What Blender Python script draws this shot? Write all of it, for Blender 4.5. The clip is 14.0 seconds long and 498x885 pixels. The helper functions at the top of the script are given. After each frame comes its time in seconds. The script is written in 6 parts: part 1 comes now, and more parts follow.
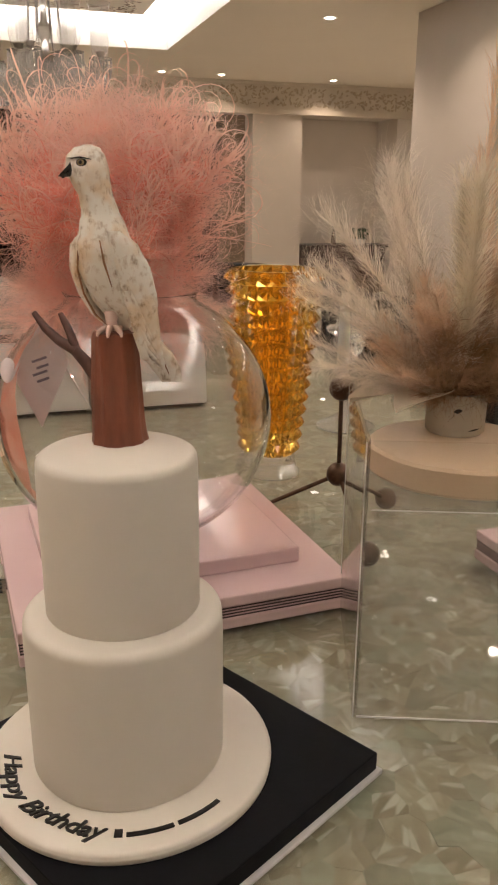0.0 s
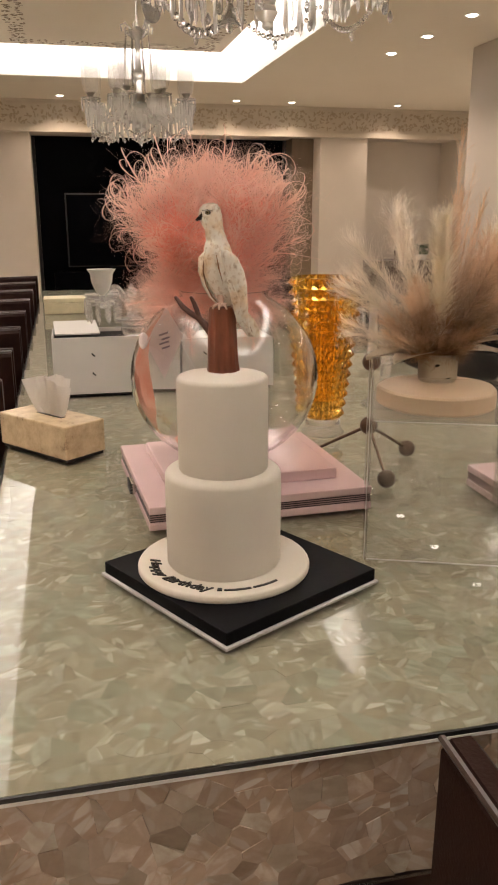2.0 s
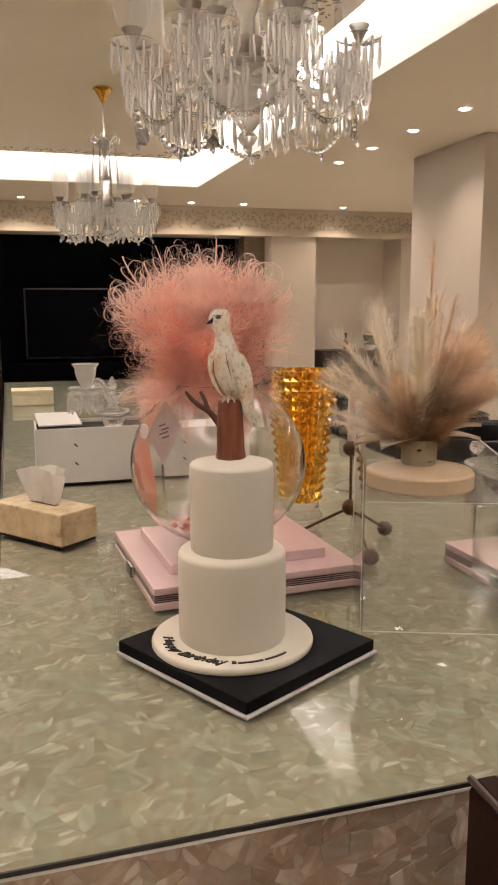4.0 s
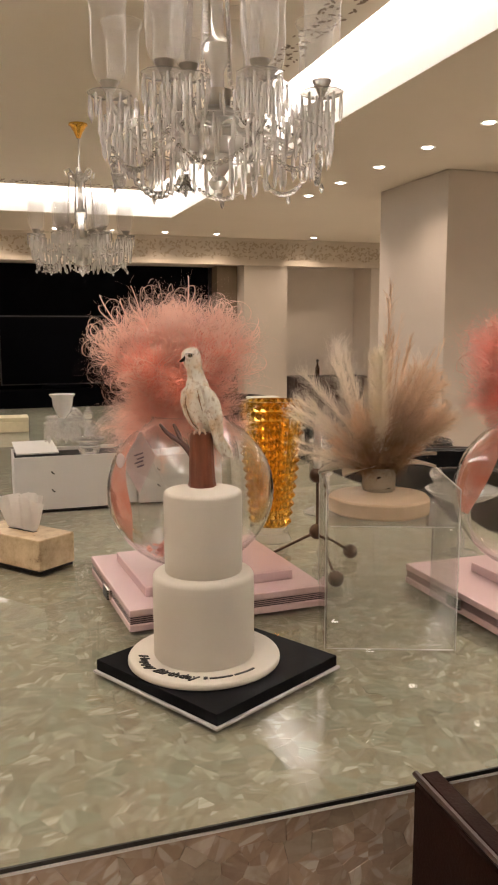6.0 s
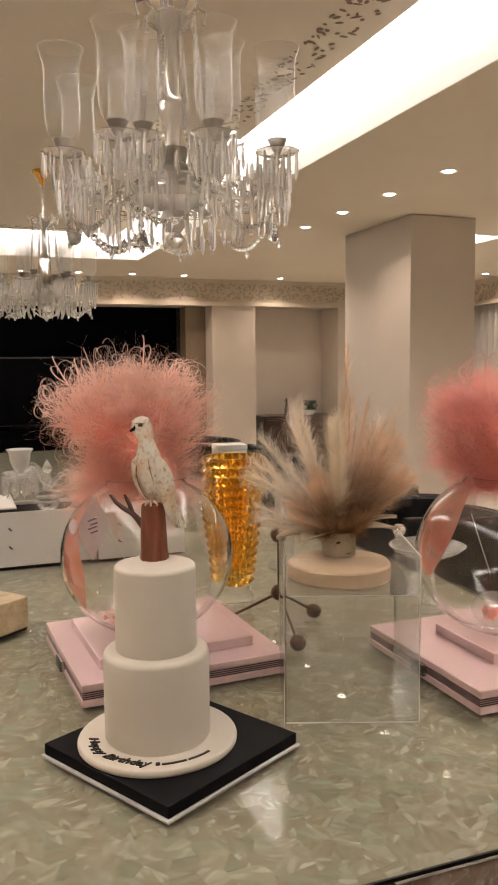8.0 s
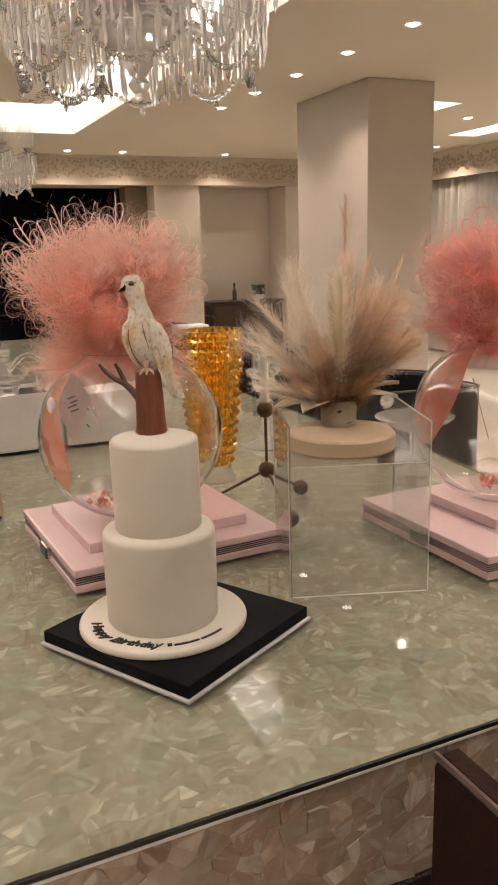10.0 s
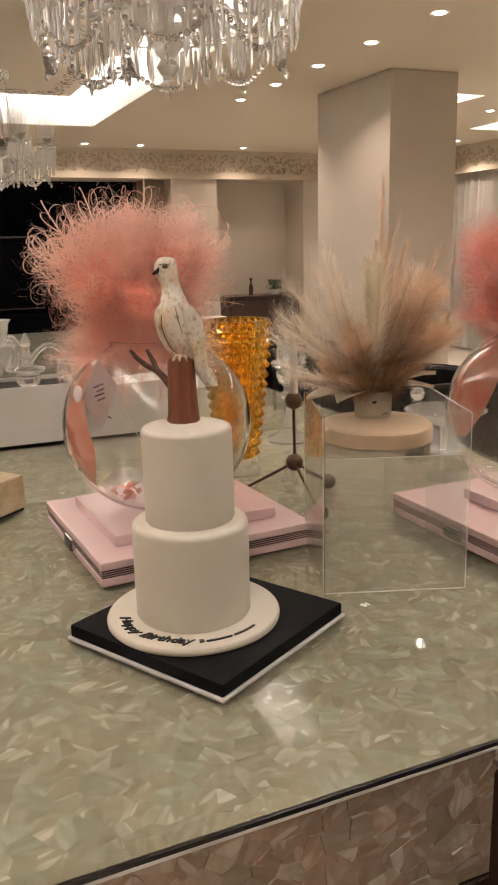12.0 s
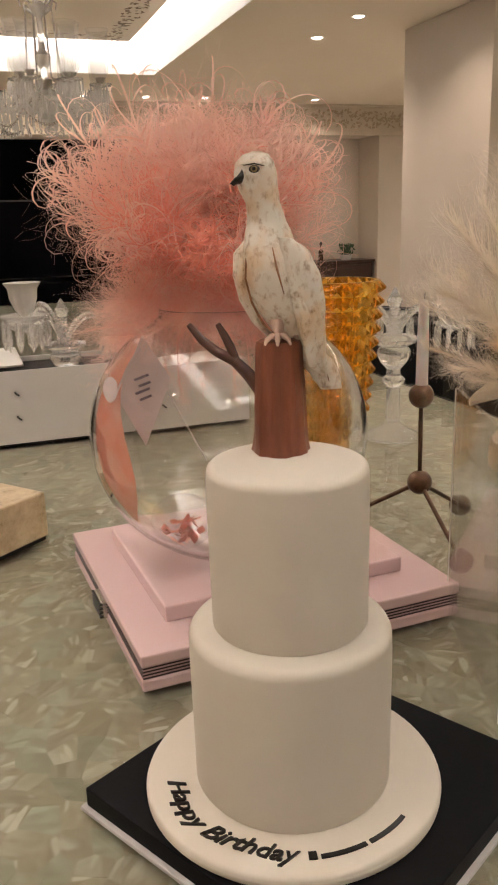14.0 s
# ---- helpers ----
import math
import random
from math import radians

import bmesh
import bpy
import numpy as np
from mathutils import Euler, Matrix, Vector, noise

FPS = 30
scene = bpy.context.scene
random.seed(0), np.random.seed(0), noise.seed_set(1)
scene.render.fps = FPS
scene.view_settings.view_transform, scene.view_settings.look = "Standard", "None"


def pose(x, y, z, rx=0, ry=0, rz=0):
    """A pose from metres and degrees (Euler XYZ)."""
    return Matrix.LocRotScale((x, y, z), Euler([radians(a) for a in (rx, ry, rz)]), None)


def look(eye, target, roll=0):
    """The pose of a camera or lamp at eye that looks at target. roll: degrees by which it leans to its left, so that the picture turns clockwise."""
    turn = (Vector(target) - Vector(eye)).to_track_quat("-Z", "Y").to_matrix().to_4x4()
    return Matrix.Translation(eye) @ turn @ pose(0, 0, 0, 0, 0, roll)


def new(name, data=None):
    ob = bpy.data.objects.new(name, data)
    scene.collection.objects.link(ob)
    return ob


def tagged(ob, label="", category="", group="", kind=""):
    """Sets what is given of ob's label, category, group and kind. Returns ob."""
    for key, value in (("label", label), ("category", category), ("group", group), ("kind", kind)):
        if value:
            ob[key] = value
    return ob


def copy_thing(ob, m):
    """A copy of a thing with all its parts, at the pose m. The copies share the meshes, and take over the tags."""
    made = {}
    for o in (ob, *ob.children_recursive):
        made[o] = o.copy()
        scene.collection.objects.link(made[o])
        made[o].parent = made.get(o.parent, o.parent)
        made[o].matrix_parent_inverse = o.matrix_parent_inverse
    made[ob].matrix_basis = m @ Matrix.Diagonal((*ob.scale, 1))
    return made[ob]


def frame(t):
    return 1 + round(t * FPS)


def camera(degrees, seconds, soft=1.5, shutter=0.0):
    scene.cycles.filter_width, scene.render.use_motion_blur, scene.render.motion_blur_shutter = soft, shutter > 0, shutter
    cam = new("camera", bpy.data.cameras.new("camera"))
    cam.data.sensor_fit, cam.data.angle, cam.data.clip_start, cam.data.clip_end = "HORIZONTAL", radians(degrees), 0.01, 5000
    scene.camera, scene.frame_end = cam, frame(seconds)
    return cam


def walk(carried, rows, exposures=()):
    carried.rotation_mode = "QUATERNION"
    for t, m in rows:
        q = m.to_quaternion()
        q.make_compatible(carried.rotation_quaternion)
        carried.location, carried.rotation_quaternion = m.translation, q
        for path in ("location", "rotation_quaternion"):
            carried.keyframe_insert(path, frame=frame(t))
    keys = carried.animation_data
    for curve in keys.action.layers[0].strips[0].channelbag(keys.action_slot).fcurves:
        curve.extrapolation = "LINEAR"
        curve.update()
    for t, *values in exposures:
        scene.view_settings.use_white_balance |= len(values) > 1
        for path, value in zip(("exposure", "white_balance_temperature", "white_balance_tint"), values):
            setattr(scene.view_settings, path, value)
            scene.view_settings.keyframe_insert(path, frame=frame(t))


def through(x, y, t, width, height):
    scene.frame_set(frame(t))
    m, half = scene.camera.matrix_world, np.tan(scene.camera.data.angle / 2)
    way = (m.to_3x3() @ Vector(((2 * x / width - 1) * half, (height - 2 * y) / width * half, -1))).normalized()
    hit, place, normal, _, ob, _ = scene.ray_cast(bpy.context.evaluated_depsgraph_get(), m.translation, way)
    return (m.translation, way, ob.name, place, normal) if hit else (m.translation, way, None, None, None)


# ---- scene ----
cam = camera(34.7, 14.0, soft=2.0)
PATH = [
    (0, (0.344, -0.244, 1.382), (0.926, 1.576, 0.789), 0.4),
    (0.5, (0.274, -0.389, 1.391), (0.842, 1.432, 0.786), 0.1),
    (1, (0.255, -0.581, 1.399), (0.819, 1.242, 0.8), 0.3),
    (1.5, (0.245, -0.746, 1.406), (0.71, 1.109, 0.819), 0.3),
    (2, (0.193, -0.818, 1.411), (0.62, 1.055, 0.854), -0.0),
    (2.5, (0.108, -0.844, 1.407), (0.539, 1.036, 0.878), -0.3),
    (3, (0.082, -0.863, 1.41), (0.568, 1.007, 0.892), -0.4),
    (3.5, (0.076, -0.887, 1.425), (0.609, 0.995, 1.008), -0.3),
    (3.7, (0.070, -0.895, 1.430), (0.616, 0.993, 1.056), -0.3),
    (6, (0.038, -1.017, 1.463), (0.665, 0.861, 1.179), -0.1),
    (6.5, (0.052, -1.01, 1.509), (0.689, 0.869, 1.256), -0.7),
    (7, (0.063, -0.99, 1.535), (0.707, 0.89, 1.32), -0.8),
    (7.5, (0.07, -0.981, 1.537), (0.718, 0.902, 1.351), -0.6),
    (8, (0.091, -0.98, 1.526), (0.787, 0.884, 1.328), -0.5),
    (8.2, (0.099, -0.980, 1.524), (0.841, 0.863, 1.289), -0.4),
    (10.3, (0.021, -0.818, 1.457), (0.824, 0.950, 0.979), -1.7),
    (10.5, (0.02, -0.821, 1.458), (0.815, 0.95, 0.977), -1.7),
    (11, (0.014, -0.84, 1.461), (0.796, 0.936, 0.977), -1.7),
    (11.5, (0.003, -0.85, 1.459), (0.78, 0.93, 0.98), -1.6),
    (12, (0.01, -0.768, 1.438), (0.787, 1.012, 0.961), -1.4),
    (12.5, (0.113, -0.575, 1.413), (0.868, 1.209, 0.917), -1.5),
    (13, (0.189, -0.402, 1.399), (0.832, 1.424, 0.897), -1.4),
    (13.5, (0.184, -0.24, 1.379), (0.791, 1.594, 0.864), -1.8),
    (14, (0.175, -0.176, 1.369), (0.803, 1.643, 0.823), -1.8),
]
EXPOSURES = [(0.0, -0.52), (1.0, -0.41), (2.0, -0.33), (3.5, -0.28), (6.5, -0.38), (8.0, -0.39), (11.0, -0.34), (12.0, -0.37), (12.5, -0.15), (13.0, -0.20), (13.5, -0.30), (14.0, -0.41)]
walk(cam, [(t, look(eye, target, roll)) for t, eye, target, roll in PATH], EXPOSURES)

# ---------------------------------------------------------------- plan, metres
TOP = 0.76                                   # glass of the table
TABLE_W, TABLE_L = 1.68, 6.42
CEIL = 2.65
TRAY_X0, TRAY_X1, TRAY_Y0, TRAY_Y1 = -0.519, 2.046, -1.143, 7.584
PANEL_Z, ROOF_Z = 2.842, 3.126
PANEL_IN, PANEL_END = 0.284, 0.350          # gap of the cove along the sides and at the ends
ROOM_X0, ROOM_X1, ROOM_Y0, ROOM_Y1 = -3.2, 7.218, -4.2, 9.369
FRIEZE = 2.310
BOARD_TOP = 0.788
CAKE = (0.447, 0.502)

# ---------------------------------------------------------------- world and lamps
world = bpy.data.worlds.new("night")
scene.world = world
world.use_nodes = True
world.node_tree.nodes["Background"].inputs[0].default_value = (0.02, 0.025, 0.04, 1)
world.node_tree.nodes["Background"].inputs[1].default_value = 0.3


def area_lamp(name, m, sx, sy, watts, colour):
    data = bpy.data.lights.new(name, "AREA")
    data.shape, data.size, data.size_y, data.energy, data.color = "RECTANGLE", sx, sy, watts, colour
    ob = new(name, data)
    ob.matrix_world = m
    return ob


def spot_lamp(name, x, y, z, watts, colour, cone=135):
    data = bpy.data.lights.new(name, "SPOT")
    data.energy, data.color, data.spot_size, data.spot_blend, data.shadow_soft_size = watts, colour, radians(cone), 1.0, 0.02
    ob = new(name, data)
    ob.location = (x, y, z)
    return ob


COVE_WHITE, WARM = (1.0, 0.925, 0.87), (1.0, 0.785, 0.625)
PX0, PX1, PY0, PY1 = TRAY_X0 + PANEL_IN, TRAY_X1 - PANEL_IN, TRAY_Y0 + PANEL_END, TRAY_Y1 - PANEL_END
mx, my = (PX0 + PX1) / 2, (PY0 + PY1) / 2
# lamp strips that lie on the hung panel's rim and shine up into the cove
COVE = 66
area_lamp("cove_strip", look((PX1 - 0.06, my, PANEL_Z + 0.05), (PX1 + 0.08, my, ROOF_Z), 0), PY1 - PY0, 0.10, COVE * 3.4, COVE_WHITE)
area_lamp("cove_strip", look((PX0 + 0.06, my, PANEL_Z + 0.05), (PX0 - 0.08, my, ROOF_Z), 0), PY1 - PY0, 0.10, COVE * 3.4, COVE_WHITE)
area_lamp("cove_strip", look((mx, PY1 - 0.06, PANEL_Z + 0.05), (mx, PY1 + 0.10, ROOF_Z), 0), PX1 - PX0, 0.10, COVE, COVE_WHITE)
area_lamp("cove_strip", look((mx, PY0 + 0.06, PANEL_Z + 0.05), (mx, PY0 - 0.10, ROOF_Z), 0), PX1 - PX0, 0.10, COVE, COVE_WHITE)

DOWN_X, DOWN_Y, STEP = 2.911, 8.982, 0.681
DOWNLIGHTS = [(DOWN_X, 5.876 - STEP * n) for n in range(11)]
DOWNLIGHTS += [(2.276 + 0.669 * n, DOWN_Y) for n in (-3, -2, -1, 0, 1, 3)] + [(6.615, 7.727), (6.615, 5.537), (5.466, 5.756), (5.466, 2.909)]
# Left row and near-end pair: out of view, added to light room and apron.
DOWNLIGHTS += [(-1.2, 5.876 - STEP * 2 * n) for n in range(5)] + [(-1.2, -2.5), (0.1, -2.5)]
LIT = DOWNLIGHTS[0:11:2] + DOWNLIGHTS[11:17] + DOWNLIGHTS[17:21] + DOWNLIGHTS[21:]
for x, y in LIT:
    spot_lamp("downlight_beam", x, y, CEIL - 0.03, 32 if y > 8 else 50 if (x, y) == DOWNLIGHTS[2] else 76, WARM)

# ---------------------------------------------------------------- materials


def material(name):
    m = bpy.data.materials.new(name)
    m.use_nodes = True
    nt = m.node_tree
    return m, nt, nt.nodes["Principled BSDF"]


def link(nt, a, b):
    nt.links.new(a, b)


def ramp_node(nt, stops):
    r = nt.nodes.new("ShaderNodeValToRGB")
    els = r.color_ramp.elements
    while len(els) < len(stops):
        els.new(0.5)
    for e, (p, c) in zip(els, stops):
        e.position, e.color = p, (*c, 1)
    return r


def noise_node(nt, scale, detail=4, rough=0.55, stretch=None):
    tc = nt.nodes.new("ShaderNodeTexCoord")
    n = nt.nodes.new("ShaderNodeTexNoise")
    n.inputs["Scale"].default_value, n.inputs["Detail"].default_value, n.inputs["Roughness"].default_value = scale, detail, rough
    if stretch:
        mp = nt.nodes.new("ShaderNodeMapping")
        mp.inputs["Scale"].default_value = stretch
        link(nt, tc.outputs["Object"], mp.inputs["Vector"])
        link(nt, mp.outputs["Vector"], n.inputs["Vector"])
    else:
        link(nt, tc.outputs["Object"], n.inputs["Vector"])
    return n


def bump_from(nt, bsdf, out, strength, distance):
    b = nt.nodes.new("ShaderNodeBump")
    b.inputs["Strength"].default_value, b.inputs["Distance"].default_value = strength, distance
    link(nt, out, b.inputs["Height"])
    link(nt, b.outputs["Normal"], bsdf.inputs["Normal"])


def plain(name, a, b=None, rough=0.5, scale=12, metal=0.0, bump=0.15, fine=120, spec=0.5, stretch=None, sheen=0.0, sss=0.0):
    """Two tones mixed by coarse noise, fine relief, roughness that wanders a little."""
    m, nt, p = material(name)
    b = b or tuple(v * 0.86 for v in a)
    n = noise_node(nt, scale, 5, 0.6, stretch)
    r = ramp_node(nt, [(0.3, b), (0.7, a)])
    link(nt, n.outputs["Fac"], r.inputs["Fac"])
    link(nt, r.outputs["Color"], p.inputs["Base Color"])
    mr = nt.nodes.new("ShaderNodeMapRange")
    mr.inputs["To Min"].default_value, mr.inputs["To Max"].default_value = max(rough - 0.08, 0.02), min(rough + 0.08, 1)
    link(nt, n.outputs["Fac"], mr.inputs["Value"])
    link(nt, mr.outputs["Result"], p.inputs["Roughness"])
    p.inputs["Metallic"].default_value, p.inputs["Specular IOR Level"].default_value = metal, spec
    p.inputs["Sheen Weight"].default_value = sheen
    if sss:
        p.inputs["Subsurface Weight"].default_value, p.inputs["Subsurface Scale"].default_value = sss, 0.01
    if bump:
        bump_from(nt, p, noise_node(nt, fine, 3).outputs["Fac"], bump, 0.002)
    return m


def glass(name, colour=(1, 1, 1), rough=0.0, ior=1.5, milky=0.0, milk=(0.86, 0.85, 0.83)):
    """Refracting glass; milky adds a share of scattered light, for dense cut or frosted pieces."""
    m, nt, p = material(name)
    p.inputs["Base Color"].default_value = (*colour, 1)
    p.inputs["Transmission Weight"].default_value, p.inputs["Roughness"].default_value, p.inputs["IOR"].default_value = 1.0, rough, ior
    if milky:
        tl = nt.nodes.new("ShaderNodeBsdfTranslucent")
        df = nt.nodes.new("ShaderNodeBsdfDiffuse")
        tl.inputs["Color"].default_value = df.inputs["Color"].default_value = (*milk, 1)
        a, b = nt.nodes.new("ShaderNodeMixShader"), nt.nodes.new("ShaderNodeMixShader")
        a.inputs[0].default_value, b.inputs[0].default_value = 0.5, milky
        link(nt, tl.outputs[0], a.inputs[1])
        link(nt, df.outputs[0], a.inputs[2])
        link(nt, p.outputs[0], b.inputs[1])
        link(nt, a.outputs[0], b.inputs[2])
        link(nt, b.outputs[0], nt.nodes["Material Output"].inputs["Surface"])
    return m


def sheet_glass(name, tint=(0.98, 0.985, 0.98), haze=0.0, ior=1.45, rough=0.0):
    """Thin clear sheet: light goes straight through, the sheen follows Fresnel; haze adds a patchy white."""
    m, nt, p = material(name)
    out = nt.nodes["Material Output"]
    tr = nt.nodes.new("ShaderNodeBsdfTransparent")
    tr.inputs["Color"].default_value = (*tint, 1)
    gl = nt.nodes.new("ShaderNodeBsdfGlossy")
    gl.inputs["Roughness"].default_value = rough
    f0 = ((ior - 1) / (ior + 1)) ** 2
    lw = nt.nodes.new("ShaderNodeLayerWeight")
    lw.inputs["Blend"].default_value = 0.5
    pw = nt.nodes.new("ShaderNodeMath")
    pw.operation = "POWER"
    pw.inputs[1].default_value = 5.5
    link(nt, lw.outputs["Facing"], pw.inputs[0])
    fr = nt.nodes.new("ShaderNodeMath")
    fr.operation = "MULTIPLY_ADD"
    fr.inputs[1].default_value, fr.inputs[2].default_value = 1 - f0, f0
    link(nt, pw.outputs[0], fr.inputs[0])
    mx_ = nt.nodes.new("ShaderNodeMixShader")
    link(nt, fr.outputs[0], mx_.inputs[0])
    link(nt, tr.outputs[0], mx_.inputs[1])
    link(nt, gl.outputs[0], mx_.inputs[2])
    last = mx_
    if haze:
        n = noise_node(nt, 30, 4)
        mr = nt.nodes.new("ShaderNodeMapRange")
        mr.inputs["To Min"].default_value, mr.inputs["To Max"].default_value = haze * 0.5, haze * 1.5
        link(nt, n.outputs["Fac"], mr.inputs["Value"])
        p.inputs["Base Color"].default_value = (0.85, 0.84, 0.82, 1)
        p.inputs["Roughness"].default_value = 0.5
        tl = nt.nodes.new("ShaderNodeBsdfTranslucent")
        tl.inputs["Color"].default_value = (0.85, 0.84, 0.82, 1)
        m3 = nt.nodes.new("ShaderNodeMixShader")
        m3.inputs[0].default_value = 0.5
        link(nt, p.outputs[0], m3.inputs[1])
        link(nt, tl.outputs[0], m3.inputs[2])
        m2 = nt.nodes.new("ShaderNodeMixShader")
        link(nt, mr.outputs[0], m2.inputs[0])
        link(nt, mx_.outputs[0], m2.inputs[1])
        link(nt, m3.outputs[0], m2.inputs[2])
        last = m2
    link(nt, last.outputs[0], out.inputs["Surface"])
    return m


def glow(name, colour, strength):
    m, nt, p = material(name)
    p.inputs["Base Color"].default_value = (0.9, 0.9, 0.9, 1)
    p.inputs["Emission Color"].default_value, p.inputs["Emission Strength"].default_value = (*colour, 1), strength
    return m


def pearl(name, stops, island=False, rough=0.2, vary=0.28, fleck=0.38, spec=0.8):
    """Mother-of-pearl chips: each chip has its own tone, a cloudy grain, streaks and pale flecks."""
    m, nt, p = material(name)
    if island:
        rnd = nt.nodes.new("ShaderNodeNewGeometry").outputs["Random Per Island"]
    else:
        rnd = nt.nodes.new("ShaderNodeObjectInfo").outputs["Random"]
    tc = nt.nodes.new("ShaderNodeTexCoord")
    off = nt.nodes.new("ShaderNodeVectorMath")
    off.operation = "MULTIPLY_ADD"
    off.inputs[1].default_value = (31.0, 17.0, 53.0)
    cmb = nt.nodes.new("ShaderNodeCombineXYZ")
    for k in range(3):
        link(nt, rnd, cmb.inputs[k])
    link(nt, cmb.outputs[0], off.inputs[0])
    link(nt, tc.outputs["Object"], off.inputs[2])

    def cloud(scale, detail, rr):
        q = nt.nodes.new("ShaderNodeTexNoise")
        q.inputs["Scale"].default_value, q.inputs["Detail"].default_value, q.inputs["Roughness"].default_value = scale, detail, rr
        link(nt, off.outputs[0], q.inputs["Vector"])
        return q

    def calc(op, a, b, c=None):
        q = nt.nodes.new("ShaderNodeMath")
        q.operation = op
        for k, v in enumerate((a, b, c)):
            if v is None:
                continue
            if isinstance(v, (int, float)):
                q.inputs[k].default_value = v
            else:
                link(nt, v, q.inputs[k])
        return q.outputs[0]
    n = cloud(38, 5, 0.65)
    hue = nt.nodes.new("ShaderNodeTexWhiteNoise")
    hue.noise_dimensions = "1D"
    link(nt, rnd, hue.inputs["W"])
    tone = calc("MULTIPLY_ADD", rnd, vary, 0.22 - vary / 2)
    facet = nt.nodes.new("ShaderNodeTexVoronoi")
    facet.feature = "SMOOTH_F1"
    facet.inputs["Smoothness"].default_value = 0.55
    facet.inputs["Scale"].default_value = 46
    spin = nt.nodes.new("ShaderNodeVectorRotate")
    spin.rotation_type = "Z_AXIS"
    link(nt, calc("MULTIPLY", hue.outputs["Value"], 6.283), spin.inputs["Angle"])
    link(nt, off.outputs[0], spin.inputs["Vector"])
    squeeze = nt.nodes.new("ShaderNodeMapping")
    squeeze.inputs["Scale"].default_value = (0.6, 2.1, 1.0)
    link(nt, spin.outputs[0], squeeze.inputs["Vector"])
    link(nt, squeeze.outputs[0], facet.inputs["Vector"])
    sep = nt.nodes.new("ShaderNodeSeparateColor")
    link(nt, facet.outputs["Color"], sep.inputs["Color"])
    tone = calc("MULTIPLY_ADD", n.outputs["Fac"], 0.44, tone)
    tone = calc("MULTIPLY_ADD", sep.outputs["Red"], 0.20, tone)
    r = ramp_node(nt, stops)
    link(nt, tone, r.inputs["Fac"])
    tr = ramp_node(nt, [(0.1, (0.93, 1.0, 0.95)), (0.35, (1.0, 0.98, 0.93)), (0.65, (1.0, 0.97, 0.89)), (0.92, (1.0, 0.94, 0.85))])
    link(nt, hue.outputs["Value"], tr.inputs["Fac"])
    tint = nt.nodes.new("ShaderNodeMix")
    tint.data_type, tint.blend_type = "RGBA", "MULTIPLY"
    tint.inputs["Factor"].default_value = 0.85
    link(nt, r.outputs["Color"], tint.inputs["A"])
    link(nt, tr.outputs["Color"], tint.inputs["B"])
    # pale flecks and edges put into the base colour, for nacre catching light
    fl = ramp_node(nt, [(0.60, (0, 0, 0)), (0.80, (0.45, 0.45, 0.45)), (1.0, (1, 1, 1))])
    link(nt, sep.outputs["Green"], fl.inputs["Fac"])
    fk = nt.nodes.new("ShaderNodeMix")
    fk.data_type = "RGBA"
    link(nt, calc("MULTIPLY", fl.outputs["Color"], calc("MULTIPLY", hue.outputs["Value"], fleck)), fk.inputs["Factor"])
    link(nt, tint.outputs["Result"], fk.inputs["A"])
    fk.inputs["B"].default_value = (0.78, 0.76, 0.70, 1)
    link(nt, fk.outputs["Result"], p.inputs["Base Color"])
    p.inputs["Roughness"].default_value, p.inputs["Specular IOR Level"].default_value = rough, spec
    bump_from(nt, p, n.outputs["Fac"], 0.25, 0.002)
    return m


def strands(name, root, tip, spread=0.25, scale=7.0, through=0.5, sheer=0.0, length=0.0):
    """Feather and grass fibres: tone by place, by fibre and along the quill, light passes through."""
    m, nt, p = material(name)
    n = noise_node(nt, scale, 3)
    geo = nt.nodes.new("ShaderNodeNewGeometry")
    add = nt.nodes.new("ShaderNodeMath")
    add.operation = "MULTIPLY_ADD"
    add.inputs[1].default_value = spread
    link(nt, geo.outputs["Random Per Island"], add.inputs[0])
    link(nt, n.outputs["Fac"], add.inputs[2])
    r = ramp_node(nt, [(0.35, root), (0.85, tip)])
    tone = add.outputs[0]
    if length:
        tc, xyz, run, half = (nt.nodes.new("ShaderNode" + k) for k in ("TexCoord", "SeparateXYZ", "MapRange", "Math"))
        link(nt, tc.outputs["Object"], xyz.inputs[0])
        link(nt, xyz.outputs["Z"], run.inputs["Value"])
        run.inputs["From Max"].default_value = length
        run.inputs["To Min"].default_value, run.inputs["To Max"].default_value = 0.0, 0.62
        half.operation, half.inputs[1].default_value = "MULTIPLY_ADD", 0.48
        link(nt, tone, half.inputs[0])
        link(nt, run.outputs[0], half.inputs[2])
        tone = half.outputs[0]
    link(nt, tone, r.inputs["Fac"])
    link(nt, r.outputs["Color"], p.inputs["Base Color"])
    p.inputs["Roughness"].default_value, p.inputs["Specular IOR Level"].default_value = 0.75, 0.2
    tl = nt.nodes.new("ShaderNodeBsdfTranslucent")
    link(nt, r.outputs["Color"], tl.inputs["Color"])
    mx_ = nt.nodes.new("ShaderNodeMixShader")
    mx_.inputs[0].default_value = through
    out = nt.nodes["Material Output"]
    link(nt, p.outputs[0], mx_.inputs[1])
    link(nt, tl.outputs[0], mx_.inputs[2])
    last = mx_
    if sheer:
        clr, last = nt.nodes.new("ShaderNodeBsdfTransparent"), nt.nodes.new("ShaderNodeMixShader")
        last.inputs[0].default_value = sheer
        link(nt, mx_.outputs[0], last.inputs[1])
        link(nt, clr.outputs[0], last.inputs[2])
    link(nt, last.outputs[0], out.inputs["Surface"])
    return m


